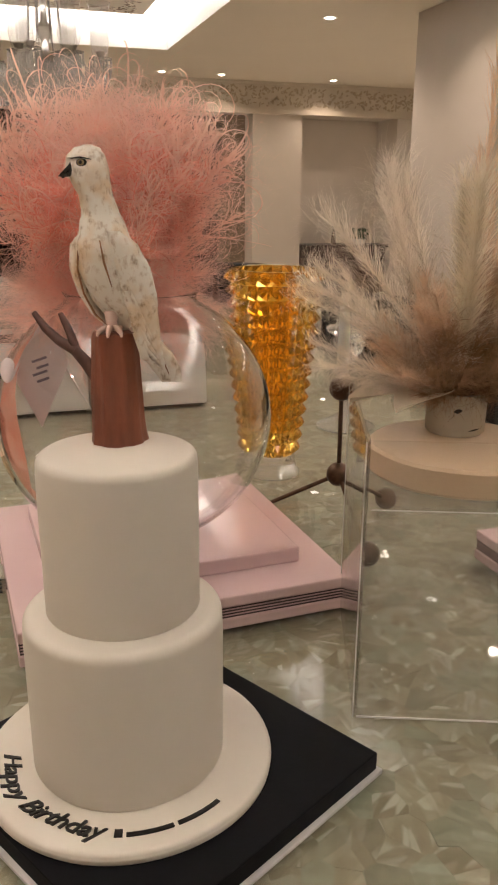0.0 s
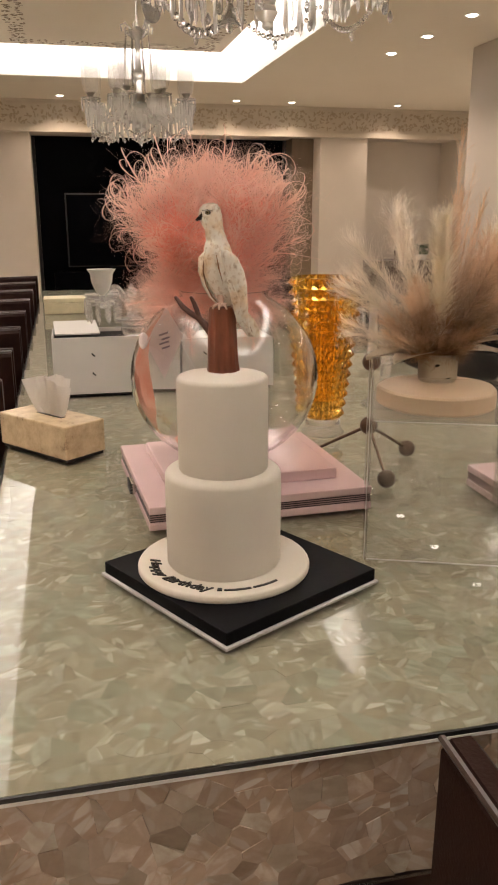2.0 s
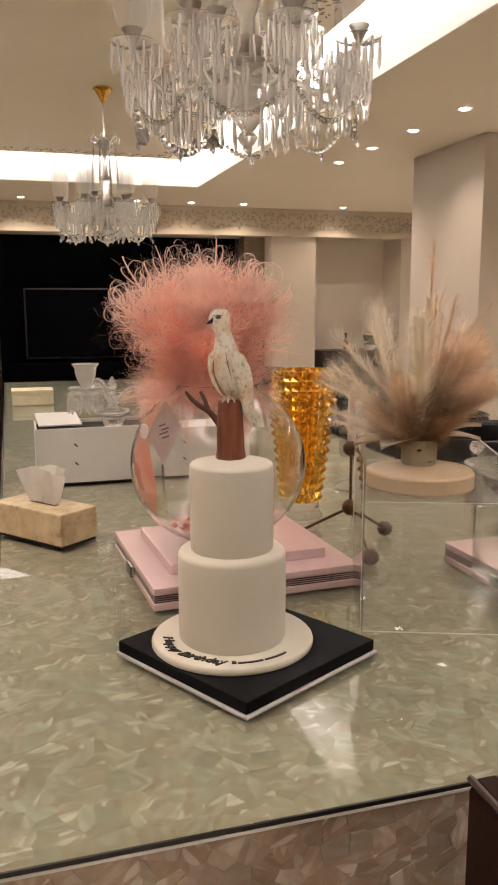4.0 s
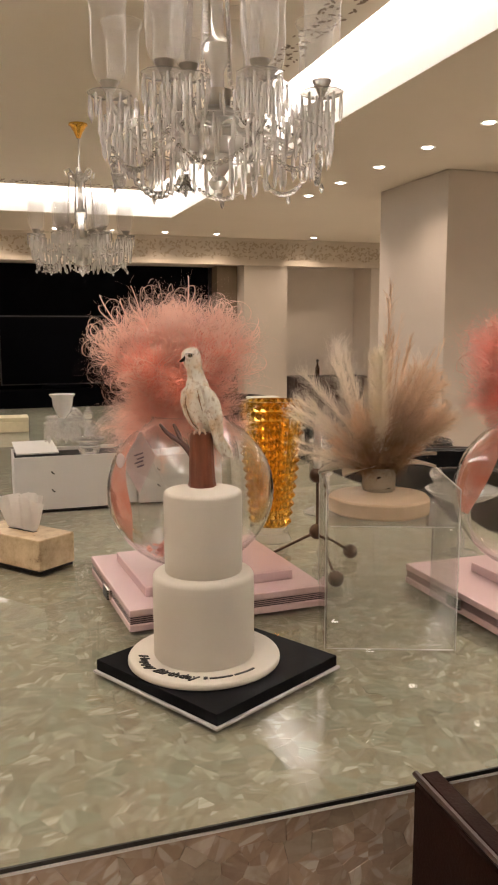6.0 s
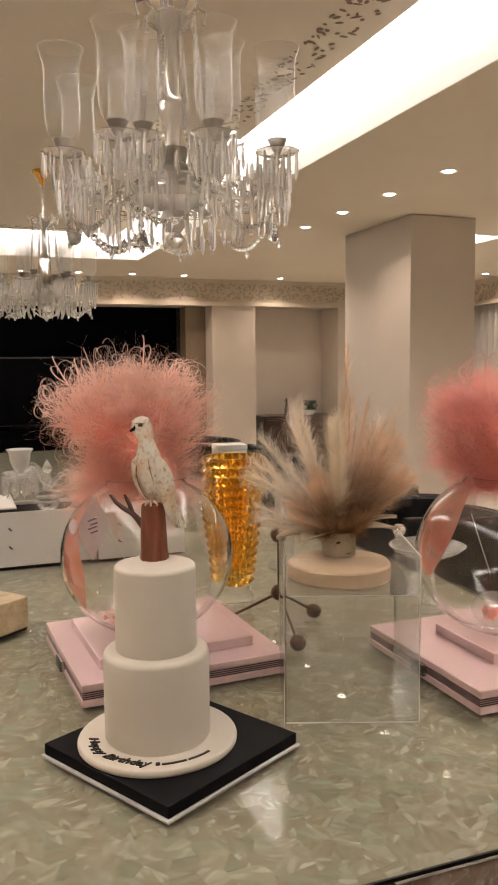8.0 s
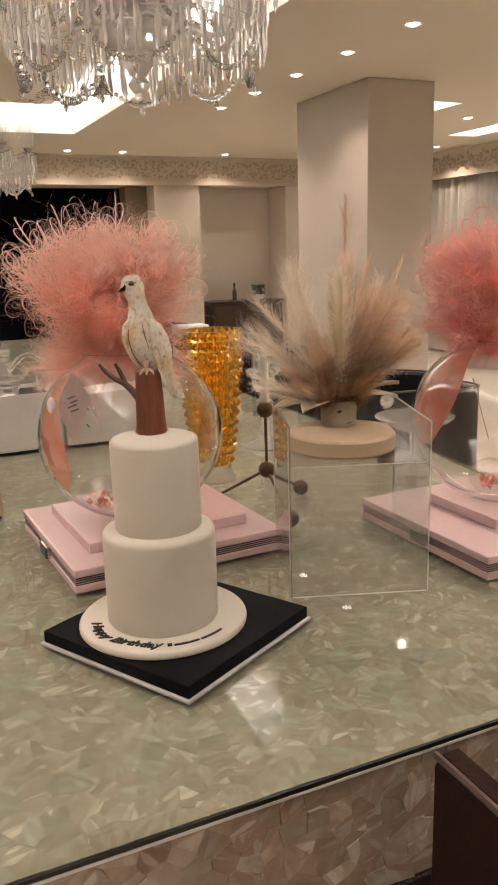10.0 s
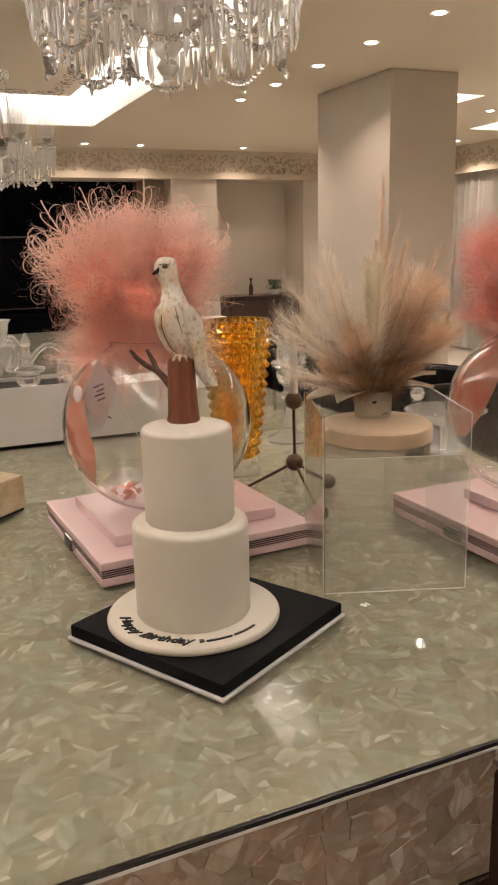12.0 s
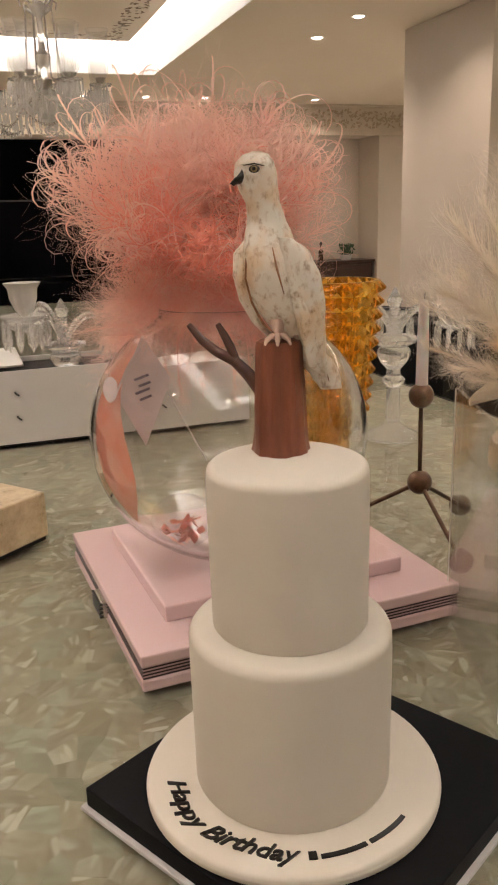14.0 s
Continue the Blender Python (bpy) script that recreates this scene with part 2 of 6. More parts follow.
def marble(name):
    m, nt, p = material(name)
    n = noise_node(nt, 22, 8, 0.7)
    r = ramp_node(nt, [(0.30, (0.16, 0.10, 0.055)), (0.40, (0.50, 0.38, 0.23)), (0.62, (0.66, 0.54, 0.36)), (0.9, (0.72, 0.62, 0.45))])
    link(nt, n.outputs["Fac"], r.inputs["Fac"])
    link(nt, r.outputs["Color"], p.inputs["Base Color"])
    p.inputs["Roughness"].default_value = 0.35
    return m


def speckled(name):
    """Painted sugar plumage: cream with small brown-grey flecks and soft ochre clouds."""
    m, nt, p = material(name)
    n = noise_node(nt, 150, 3, 0.6, (1, 1, 0.7))
    c = noise_node(nt, 26, 3)
    r = ramp_node(nt, [(0.28, (0.40, 0.32, 0.24)), (0.39, (0.66, 0.58, 0.48)), (0.50, (0.80, 0.76, 0.68))])
    r2 = ramp_node(nt, [(0.46, (1, 1, 1)), (0.64, (0.86, 0.60, 0.33))])
    link(nt, n.outputs["Fac"], r.inputs["Fac"])
    link(nt, c.outputs["Fac"], r2.inputs["Fac"])
    mm = nt.nodes.new("ShaderNodeMix")
    mm.data_type, mm.blend_type = "RGBA", "MULTIPLY"
    mm.inputs["Factor"].default_value = 0.62
    link(nt, r.outputs["Color"], mm.inputs["A"])
    link(nt, r2.outputs["Color"], mm.inputs["B"])
    link(nt, mm.outputs["Result"], p.inputs["Base Color"])
    p.inputs["Roughness"].default_value = 0.55
    bump_from(nt, p, n.outputs["Fac"], 0.3, 0.002)
    return m


M_WALL = plain("painted_wall", (0.70, 0.63, 0.55), (0.66, 0.59, 0.51), 0.75, 2.2, bump=0.1, fine=180)
M_COLUMN = plain("column_panel", (0.66, 0.60, 0.54), (0.62, 0.56, 0.50), 0.6, 1.6, bump=0.05, fine=160)
M_CEIL = plain("ceiling_paint", (0.83, 0.765, 0.65), (0.80, 0.735, 0.62), 0.8, 1.2, bump=0.05)
M_WHITE = plain("white_paint", (0.86, 0.85, 0.83), (0.83, 0.82, 0.80), 0.6, 3, bump=0.05)
M_FLOOR = plain("pale_stone_floor", (0.74, 0.68, 0.59), (0.67, 0.60, 0.51), 0.3, 3, bump=0.05)
M_REVEAL = plain("shaded_reveal", (0.24, 0.18, 0.125), (0.20, 0.15, 0.10), 0.5, 3, stretch=(6, 6, 1), bump=0.1)
M_MATTDARK = plain("matt_near_black", (0.016, 0.011, 0.010), (0.009, 0.007, 0.006), 0.95, 30, bump=0.6, fine=400)
M_NIGHT = plain("night_glass", (0.003, 0.0034, 0.0045), (0.0015, 0.0015, 0.002), 0.25, 1, bump=0, spec=0.015)
M_BEZEL = plain("grey_bezel", (0.022, 0.022, 0.024), None, 0.35, 10, bump=0.05)
M_BLACK = plain("black_trim", (0.012, 0.011, 0.010), None, 0.35, 10, bump=0.05)
M_FRET = plain("fretwork_gold", (0.56, 0.47, 0.35), (0.46, 0.37, 0.26), 0.4, 30, metal=0.1, bump=0.1)
M_PIERCED = plain("pierced_ornament", (0.30, 0.23, 0.16), (0.24, 0.18, 0.12), 0.7, 30, bump=0.1)
M_FRETBACK = plain("fret_ground", (0.70, 0.62, 0.51), None, 0.7, 3, bump=0.05)
M_LEATHER = plain("brown_leather", (0.026, 0.012, 0.009), (0.016, 0.007, 0.006), 0.55, 9, bump=0.25, fine=260, spec=0.05)
M_PIPING = plain("leather_piping", (0.055, 0.034, 0.028), None, 0.3, 30, bump=0.1)
M_BLACKLEATHER = plain("black_leather", (0.014, 0.014, 0.015), (0.008, 0.008, 0.009), 0.42, 9, bump=0.25, fine=260, spec=0.18)
M_WOODDARK = plain("dark_wood", (0.060, 0.028, 0.018), (0.030, 0.014, 0.010), 0.35, 6, stretch=(1, 1, 9), bump=0.1)
M_STEEL = plain("brushed_steel", (0.62, 0.60, 0.57), None, 0.25, 8, metal=1.0, bump=0)
M_GOLD = plain("gilt_brass", (0.80, 0.47, 0.10), (0.65, 0.36, 0.07), 0.25, 20, metal=1.0, bump=0.1)
M_BRONZE = plain("dark_bronze", (0.17, 0.10, 0.065), (0.08, 0.05, 0.035), 0.33, 60, metal=0.85, bump=0.2, fine=200)
M_FONDANT = plain("white_fondant", (0.70, 0.655, 0.58), (0.675, 0.63, 0.555), 0.6, 9, bump=0.12, fine=70)
M_BOARDBLACK = plain("black_card", (0.008, 0.008, 0.010), (0.006, 0.006, 0.007), 0.5, 15, bump=0.08, spec=0.06)
M_BOARDWHITE = plain("white_card", (0.58, 0.56, 0.57), None, 0.6, 15, bump=0.1)
M_ICING = plain("black_icing", (0.008, 0.006, 0.006), None, 0.3, 40, bump=0.1)
M_TRUNK = plain("brown_sugarpaste", (0.23, 0.072, 0.036), (0.12, 0.036, 0.020), 0.42, 60, stretch=(1, 1, 0.16), bump=0.55, fine=90)
M_TWIG = plain("twig_sugarpaste", (0.115, 0.045, 0.030), (0.07, 0.028, 0.019), 0.5, 60, bump=0.4, fine=120)
M_PLUMAGE = speckled("painted_plumage")
M_BEAK = plain("black_beak", (0.012, 0.010, 0.010), None, 0.25, 40, bump=0.05)
M_EYE = plain("amber_eye", (0.33, 0.25, 0.12), None, 0.15, 90, bump=0)
M_CLAW = plain("pale_claw", (0.66, 0.50, 0.42), (0.55, 0.40, 0.33), 0.5, 60, bump=0.2)
M_PINK = plain("pink_lacquer", (0.71, 0.53, 0.545), (0.685, 0.505, 0.52), 0.22, 3, bump=0.03, fine=60)
M_STRIPE = plain("dark_stripe", (0.055, 0.030, 0.034), None, 0.35, 30, bump=0.1)
M_PINKIN = plain("pink_band", (0.60, 0.42, 0.44), None, 0.35, 20, bump=0.1)
M_GLASS = sheet_glass("clear_glass", (0.994, 0.994, 0.99), 0.012, 1.45)
M_GLOBE = glass("globe_glass", (0.995, 0.995, 0.99), 0.0, 1.48)
M_CHANDELIER = glass("chandelier_crystal", (0.99, 0.985, 0.975), 0.0, 1.16, 0.32, (0.97, 0.95, 0.92))
M_DISH = glass("dish_crystal", (0.99, 0.985, 0.975), 0.0, 1.25, 0.16, (0.95, 0.93, 0.9))
M_NOZZLE = glass("nozzle_crystal", (0.93, 0.92, 0.90), 0.02, 1.4, 0.6, (0.52, 0.47, 0.41))
M_BEAD = glass("bead_crystal", (0.86, 0.85, 0.83), 0.0, 1.45, 0.12, (0.7, 0.68, 0.65))
M_CRYSTAL = glass("cut_crystal", (0.99, 0.99, 0.985), 0.0, 1.45, 0.25)
M_SHADE = sheet_glass("shade_glass", (0.975, 0.972, 0.968), 0.075, 1.45, 0.0)
M_AMBER = glass("amber_glass", (1.0, 0.63, 0.13), 0.01, 1.42, 0.08, (0.95, 0.58, 0.08))
M_ACRYL = sheet_glass("acrylic", (0.999, 0.999, 0.998), 0.03, 1.49)
M_ACRYLEDGE = plain("acrylic_edge", (0.80, 0.79, 0.76), None, 0.25, 20, bump=0)
M_PANE = sheet_glass("table_glass", (0.945, 0.965, 0.94), 0.0, 1.54)
M_FROST = plain("frosted_glass", (0.80, 0.80, 0.79), None, 0.45, 20, bump=0.1)
M_CARD = plain("white_tag_card", (0.90, 0.81, 0.81), None, 0.6, 30, bump=0.1)
M_INK = plain("tag_ink", (0.20, 0.17, 0.24), None, 0.6, 30, bump=0)
M_WAX = plain("white_wax", (0.82, 0.80, 0.76), None, 0.5, 20, bump=0.05, sss=0.2)
M_TISSUE = strands("tissue_paper", (0.90, 0.88, 0.86), (0.95, 0.94, 0.92), 0.0, 40, 0.5)
M_MARBLE = marble("beige_marble")
M_BOXWHITE = plain("white_board_box", (0.70, 0.69, 0.67), (0.67, 0.66, 0.64), 0.55, 4, bump=0.05)
M_BOXCREAM = plain("cream_leather_box", (0.70, 0.63, 0.44), None, 0.5, 20, bump=0.2)
M_SLICE = plain("pale_wood_slice", (0.66, 0.50, 0.34), (0.58, 0.43, 0.28), 0.5, 14, stretch=(3, 1, 1), bump=0.15)
M_POT = plain("grey_pot", (0.50, 0.45, 0.36), (0.42, 0.37, 0.29), 0.6, 20, bump=0.3)
M_LEAFDRY = plain("dried_leaf", (0.84, 0.77, 0.67), (0.76, 0.68, 0.56), 0.7, 25, bump=0.3)
M_BOTTLE = plain("brown_bottle", (0.10, 0.06, 0.04), None, 0.2, 20, bump=0)
M_GREEN = plain("green_leaf", (0.06, 0.12, 0.06), None, 0.5, 25, bump=0.3)
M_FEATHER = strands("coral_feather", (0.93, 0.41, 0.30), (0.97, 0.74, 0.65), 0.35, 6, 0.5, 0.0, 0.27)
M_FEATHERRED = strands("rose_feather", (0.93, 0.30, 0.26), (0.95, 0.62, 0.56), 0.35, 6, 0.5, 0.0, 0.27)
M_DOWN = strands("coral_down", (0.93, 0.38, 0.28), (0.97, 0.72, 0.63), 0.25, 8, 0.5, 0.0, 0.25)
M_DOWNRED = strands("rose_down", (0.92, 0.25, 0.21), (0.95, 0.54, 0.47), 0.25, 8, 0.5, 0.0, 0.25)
M_PETAL = strands("coral_petal", (0.94, 0.40, 0.28), (0.97, 0.64, 0.54), 0.0, 22, 0.5, 0.22)
M_FEATHERDEEP = strands("deep_coral_feather", (0.96, 0.42, 0.32), (0.97, 0.56, 0.46), 0.3, 9, 0.5, 0.0)
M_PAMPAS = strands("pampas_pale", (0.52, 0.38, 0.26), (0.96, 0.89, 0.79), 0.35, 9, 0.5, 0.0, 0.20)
M_CREAM = strands("cream_seed_head", (0.90, 0.80, 0.63), (0.97, 0.91, 0.79), 0.3, 9, 0.5)
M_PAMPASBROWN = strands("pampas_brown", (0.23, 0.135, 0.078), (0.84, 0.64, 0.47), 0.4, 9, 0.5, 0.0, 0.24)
M_PAMPASDARK = strands("pampas_shaded", (0.13, 0.066, 0.036), (0.52, 0.32, 0.19), 0.4, 12, 0.4, 0.0, 0.12)
M_BUBBLE = sheet_glass("blown_bubble", (0.99, 0.985, 0.98), 0.10, 1.6)
M_PAMPASCORE = plain("shaded_stems", (0.07, 0.05, 0.04), None, 0.8, 30, bump=0.2)
M_SEAM = plain("brown_seam_paint", (0.16, 0.07, 0.03), (0.40, 0.20, 0.08), 0.5, 90, bump=0)
M_CURTAIN = strands("sheer_curtain", (0.80, 0.77, 0.73), (0.90, 0.88, 0.85), 0.0, 4, 0.3)
M_DIFFUSER = glow("slot_diffuser", (1.0, 0.95, 0.88), 7)
M_LAMP = glow("lamp_lens", (1.0, 0.93, 0.82), 22)
PEARL_TONES = [(0.02, (0.120, 0.107, 0.079)), (0.30, (0.212, 0.196, 0.150)), (0.55, (0.290, 0.272, 0.217)), (0.78, (0.400, 0.380, 0.318)), (0.95, (0.76, 0.74, 0.68))]
M_PEARL = pearl("pearl_chip", PEARL_TONES, False, 0.45, 0.22, 0.5, 0.12)
M_PEARLFAR = pearl("pearl_chip_field", PEARL_TONES, True, 0.45, 0.22, 0.5, 0.12)
BROWN_TONES = [(0.05, (0.15, 0.105, 0.078)), (0.30, (0.29, 0.215, 0.168)), (0.65, (0.41, 0.315, 0.255)), (0.98, (0.68, 0.60, 0.54))]
M_PEARLBROWN = pearl("brown_pearl_chip", BROWN_TONES, False, 0.16, 0.36, 0.6)
M_PEARLBROWNFAR = pearl("brown_pearl_field", BROWN_TONES, True, 0.16, 0.36, 0.6)

# ---------------------------------------------------------------- mesh helpers


def smooth(me, angle=0.7):
    me.shade_smooth()
    me.set_sharp_from_angle(angle=angle)


def finish(bm, name, mat, sm=True, angle=0.7):
    me = bpy.data.meshes.new(name)
    bmesh.ops.recalc_face_normals(bm, faces=bm.faces)
    bm.to_mesh(me)
    bm.free()
    for x in (mat if isinstance(mat, (list, tuple)) else [mat]):
        me.materials.append(x)
    if sm:
        areas = [p.area for p in me.polygons]
        if len(areas) < 400 and max(areas) > 0.1 * sum(areas):   # flat-sided things keep their faces flat
            angle = 0.2
        smooth(me, angle)
    return me


def part(name, bm, mat, parent=None, label="", m=None, sm=True, angle=0.7):
    """Links a bmesh (or a mesh) as one object under a thing or a part."""
    me = finish(bm, name, mat, sm, angle) if isinstance(bm, bmesh.types.BMesh) else bm
    ob = new(name, me)
    if parent is not None:
        ob.parent = parent
    if m is not None:
        ob.matrix_local = m
    if label:
        ob["label"] = label
    return ob


def thing(name, m, label, category, group="", kind=""):
    ob = new(name)
    ob.empty_display_size = 0.05
    ob.matrix_world = m
    return tagged(ob, label, category, group, kind)


def box_bm(sx, sy, sz, bevel=0.0, seg=2, bm=None, at=(0, 0, 0)):
    """A box of that size, its base centre at the point given."""
    own = bm is None
    bm = bm or bmesh.new()
    made = bmesh.ops.create_cube(bm, size=1, matrix=Matrix.Translation(Vector(at) + Vector((0, 0, sz / 2))) @ Matrix.Diagonal((sx, sy, sz, 1)))
    if bevel:
        edges = list({e for v in made["verts"] for e in v.link_edges})
        bmesh.ops.bevel(bm, geom=edges, offset=bevel, segments=seg, affect="EDGES", profile=0.5)
    return bm


def box2(x0, x1, y0, y1, z0, z1, bm=None, bevel=0.0):
    return box_bm(x1 - x0, y1 - y0, z1 - z0, bevel, 2, bm, ((x0 + x1) / 2, (y0 + y1) / 2, z0))


def lathe(profile, n=32, bm=None, m=None, flute=None):
    """Turns a profile of (radius, z) about z. flute(a, k) scales the radius."""
    bm = bm or bmesh.new()
    rows = []
    for k, (r, z) in enumerate(profile):
        if r < 1e-5:
            rows.append([bm.verts.new((0, 0, z))])
        else:
            row = []
            for i in range(n):
                a = 2 * math.pi * i / n
                q = r * (flute(a, k) if flute else 1)
                row.append(bm.verts.new((q * math.cos(a), q * math.sin(a), z)))
            rows.append(row)
    for a, b in zip(rows, rows[1:]):
        for i in range(n):
            j = (i + 1) % n
            if len(a) == 1 and len(b) == 1:
                continue
            if len(a) == 1:
                bm.faces.new((a[0], b[i], b[j]))
            elif len(b) == 1:
                bm.faces.new((a[i], b[0], a[j]))
            else:
                bm.faces.new((a[i], a[j], b[j], b[i]))
    if m is not None:
        vs = [v for row in rows for v in row]
        bmesh.ops.transform(bm, matrix=m, verts=vs)
    return bm


def tube(points, radii, n=8, bm=None, cap=True):
    """A round tube along points; radii one for each."""
    bm = bm or bmesh.new()
    pts = [Vector(p) for p in points]
    rings = []
    up = Vector((0.13, 0.31, 0.94)).normalized()
    for i, p in enumerate(pts):
        d = (pts[min(i + 1, len(pts) - 1)] - pts[max(i - 1, 0)]).normalized()
        if abs(d.dot(up)) > 0.97:
            up = Vector((0.9, 0.1, 0.2)).normalized()
        u = d.cross(up).normalized()
        v = d.cross(u)
        up = u.cross(d)
        r = radii[i] if isinstance(radii, (list, tuple)) else radii
        rings.append([bm.verts.new(p + r * (math.cos(2 * math.pi * k / n) * u + math.sin(2 * math.pi * k / n) * v)) for k in range(n)])
    for a, b in zip(rings, rings[1:]):
        for k in range(n):
            bm.faces.new((a[k], a[(k + 1) % n], b[(k + 1) % n], b[k]))
    if cap:
        bm.faces.new(rings[0][::-1])
        bm.faces.new(rings[-1])
    return bm


def ball(r, at=(0, 0, 0), bm=None, u=12, v=8, scale=(1, 1, 1)):
    bm = bm or bmesh.new()
    bmesh.ops.create_uvsphere(bm, u_segments=u, v_segments=v, radius=r, matrix=Matrix.Translation(at) @ Matrix.Diagonal((*scale, 1)))
    return bm


def structure(name, bm, mat, label, category="", sm=False):
    return tagged(part(name, bm, mat, sm=sm), label, category or name.split("_")[0], kind="structure")


def turn_z(x, y, z, deg):
    return pose(x, y, z, 0, 0, deg)

# ---------------------------------------------------------------- the room
W = 0.2
structure("floor", box2(ROOM_X0 - W, ROOM_X1 + W, ROOM_Y0 - W, ROOM_Y1 + 1.3, -0.1, 0.0), M_FLOOR, "pale polished stone floor", "floor")
# Near-black sheet that keeps the floor dark under table and chairs.
rug = thing("rug", pose(0.84, 3.1, 0.0), "near-black sheet on the floor under the long table and its chairs", "rug")
part("floor_sheet", box_bm(3.1, 7.4, 0.012, 0.003), M_MATTDARK, rug)

# lower ceiling with the long opening of the lit tray, sides of the tray and its roof
bm = bmesh.new()
C1 = CEIL + 0.03
box2(ROOM_X0 - W, TRAY_X0, ROOM_Y0 - W, ROOM_Y1 + 1.3, CEIL, C1, bm)
SLOTS = ((4.48, 4.874, 5.121, 6.851), (6.09, 6.473, 2.909, 6.851))
ya, yb = ROOM_Y0 - W, ROOM_Y1 + 1.3
edge = TRAY_X1
for x0, x1, y0, y1 in SLOTS:
    box2(edge, x0, ya, yb, CEIL, C1, bm)
    box2(x0, x1, ya, y0, CEIL, C1, bm)
    box2(x0, x1, y1, yb, CEIL, C1, bm)
    edge = x1
box2(edge, ROOM_X1 + W, ya, yb, CEIL, C1, bm)
box2(TRAY_X0, TRAY_X1, ROOM_Y0 - W, TRAY_Y0, CEIL, C1, bm)
box2(TRAY_X0, TRAY_X1, TRAY_Y1, ROOM_Y1 + 1.3, CEIL, C1, bm)
structure("ceiling", bm, M_CEIL, "beige painted ceiling with a long lit tray", "ceiling")


def tray(x0, x1, y0, y1, inset, end, panel_z, roof_z, name):
    bm = bmesh.new()
    t = 0.04
    box2(x0 - t, x0, y0 - t, y1 + t, CEIL + 0.034, roof_z, bm)
    box2(x1, x1 + t, y0 - t, y1 + t, CEIL + 0.034, roof_z, bm)
    box2(x0, x1, y0 - t, y0, CEIL + 0.034, roof_z, bm)
    box2(x0, x1, y1, y1 + t, CEIL + 0.034, roof_z, bm)
    box2(x0 - t, x1 + t, y0 - t, y1 + t, roof_z + 0.002, roof_z + 0.05, bm)
    for k0, k1, l0, l1 in ((x0 + 0.0045, x0 + 0.008, y0 + 0.0045, y1 - 0.0045), (x1 - 0.008, x1 - 0.0045, y0 + 0.0045, y1 - 0.0045), (x0 + 0.0085, x1 - 0.0085, y0 + 0.0045, y0 + 0.008), (x0 + 0.0085, x1 - 0.0085, y1 - 0.008, y1 - 0.0045)):
        box2(k0, k1, l0, l1, CEIL - 0.013, roof_z - 0.002, bm)
    structure("ceiling_cove" + name, bm, M_WHITE, "white cove that glows round a hung panel", "cove")
    # thin moulding round the lower edge
    bm = bmesh.new()
    s = 0.035
    box2(x0 - s, x0 + 0.004, y0 - s, y1 + s, CEIL - 0.014, CEIL - 0.002, bm)
    box2(x1 - 0.004, x1 + s, y0 - s, y1 + s, CEIL - 0.014, CEIL - 0.002, bm)
    box2(x0 + 0.004, x1 - 0.004, y0 - s, y0 + 0.004, CEIL - 0.014, CEIL - 0.002, bm)
    box2(x0 + 0.004, x1 - 0.004, y1 - 0.004, y1 + s, CEIL - 0.014, CEIL - 0.002, bm)
    structure("trim_cove" + name, bm, M_CEIL, "slim painted moulding at the cove's edge", "trim")
    bm = box2(x0 + inset, x1 - inset, y0 + end, y1 - end, panel_z, panel_z + 0.03)
    return structure("ceiling_panel" + name, bm, M_CEIL, "hung beige ceiling panel with a fretwork border", "ceiling")


panel = tray(TRAY_X0, TRAY_X1, TRAY_Y0, TRAY_Y1, PANEL_IN, PANEL_END, PANEL_Z, ROOF_Z, "")


# two luminous slots in the ceiling beyond the column
for k, (x0, x1, y0, y1) in enumerate(SLOTS):
    bm = bmesh.new()
    t = 0.02
    box2(x0 - t, x0, y0 - t, y1 + t, C1 + 0.002, CEIL + 0.10, bm)
    box2(x1, x1 + t, y0 - t, y1 + t, C1 + 0.002, CEIL + 0.10, bm)
    box2(x0, x1, y0 - t, y0, C1 + 0.002, CEIL + 0.10, bm)
    box2(x0, x1, y1, y1 + t, C1 + 0.002, CEIL + 0.10, bm)
    sl = structure("ceiling_slot_%d" % (k + 1), bm, M_WHITE, "white light slot set into the ceiling", "light")
    part("diffuser", box2(x0 + 0.002, x1 - 0.002, y0 + 0.002, y1 - 0.002, CEIL + 0.07, CEIL + 0.085), M_DIFFUSER, sl, "glowing white diffuser", sm=False)


def fret_mesh(length, height, seed, depth=0.006, cell=0.1):
    """A strip of scrolled leaf ornament, lying in x (length) and z (height), proud towards -y."""
    rng = random.Random(seed)
    bm = bmesh.new()
    n = max(1, int(length / cell))
    for i in range(n):
        cx = (i + 0.5) * length / n
        for k in range(7):
            a = rng.random() * 6.28
            x, z = cx + (rng.random() - 0.5) * cell * 0.95, height * (0.10 + 0.8 * rng.random())
            r1, r2 = height * (0.05 + 0.07 * rng.random()), height * (0.025 + 0.03 * rng.random())
            ring = []
            for j in range(6):
                b = 6.283 * j / 6
                px_, pz_ = r1 * math.cos(b), r2 * math.sin(b)
                ring.append((x + px_ * math.cos(a) - pz_ * math.sin(a), z + px_ * math.sin(a) + pz_ * math.cos(a)))
            front = [bm.verts.new((u, -depth, v)) for u, v in ring]
            back = [bm.verts.new((u, 0, v)) for u, v in ring]
            bm.faces.new(front)
            for j in range(6):
                bm.faces.new((front[j], front[(j + 1) % 6], back[(j + 1) % 6], back[j]))
    return bm


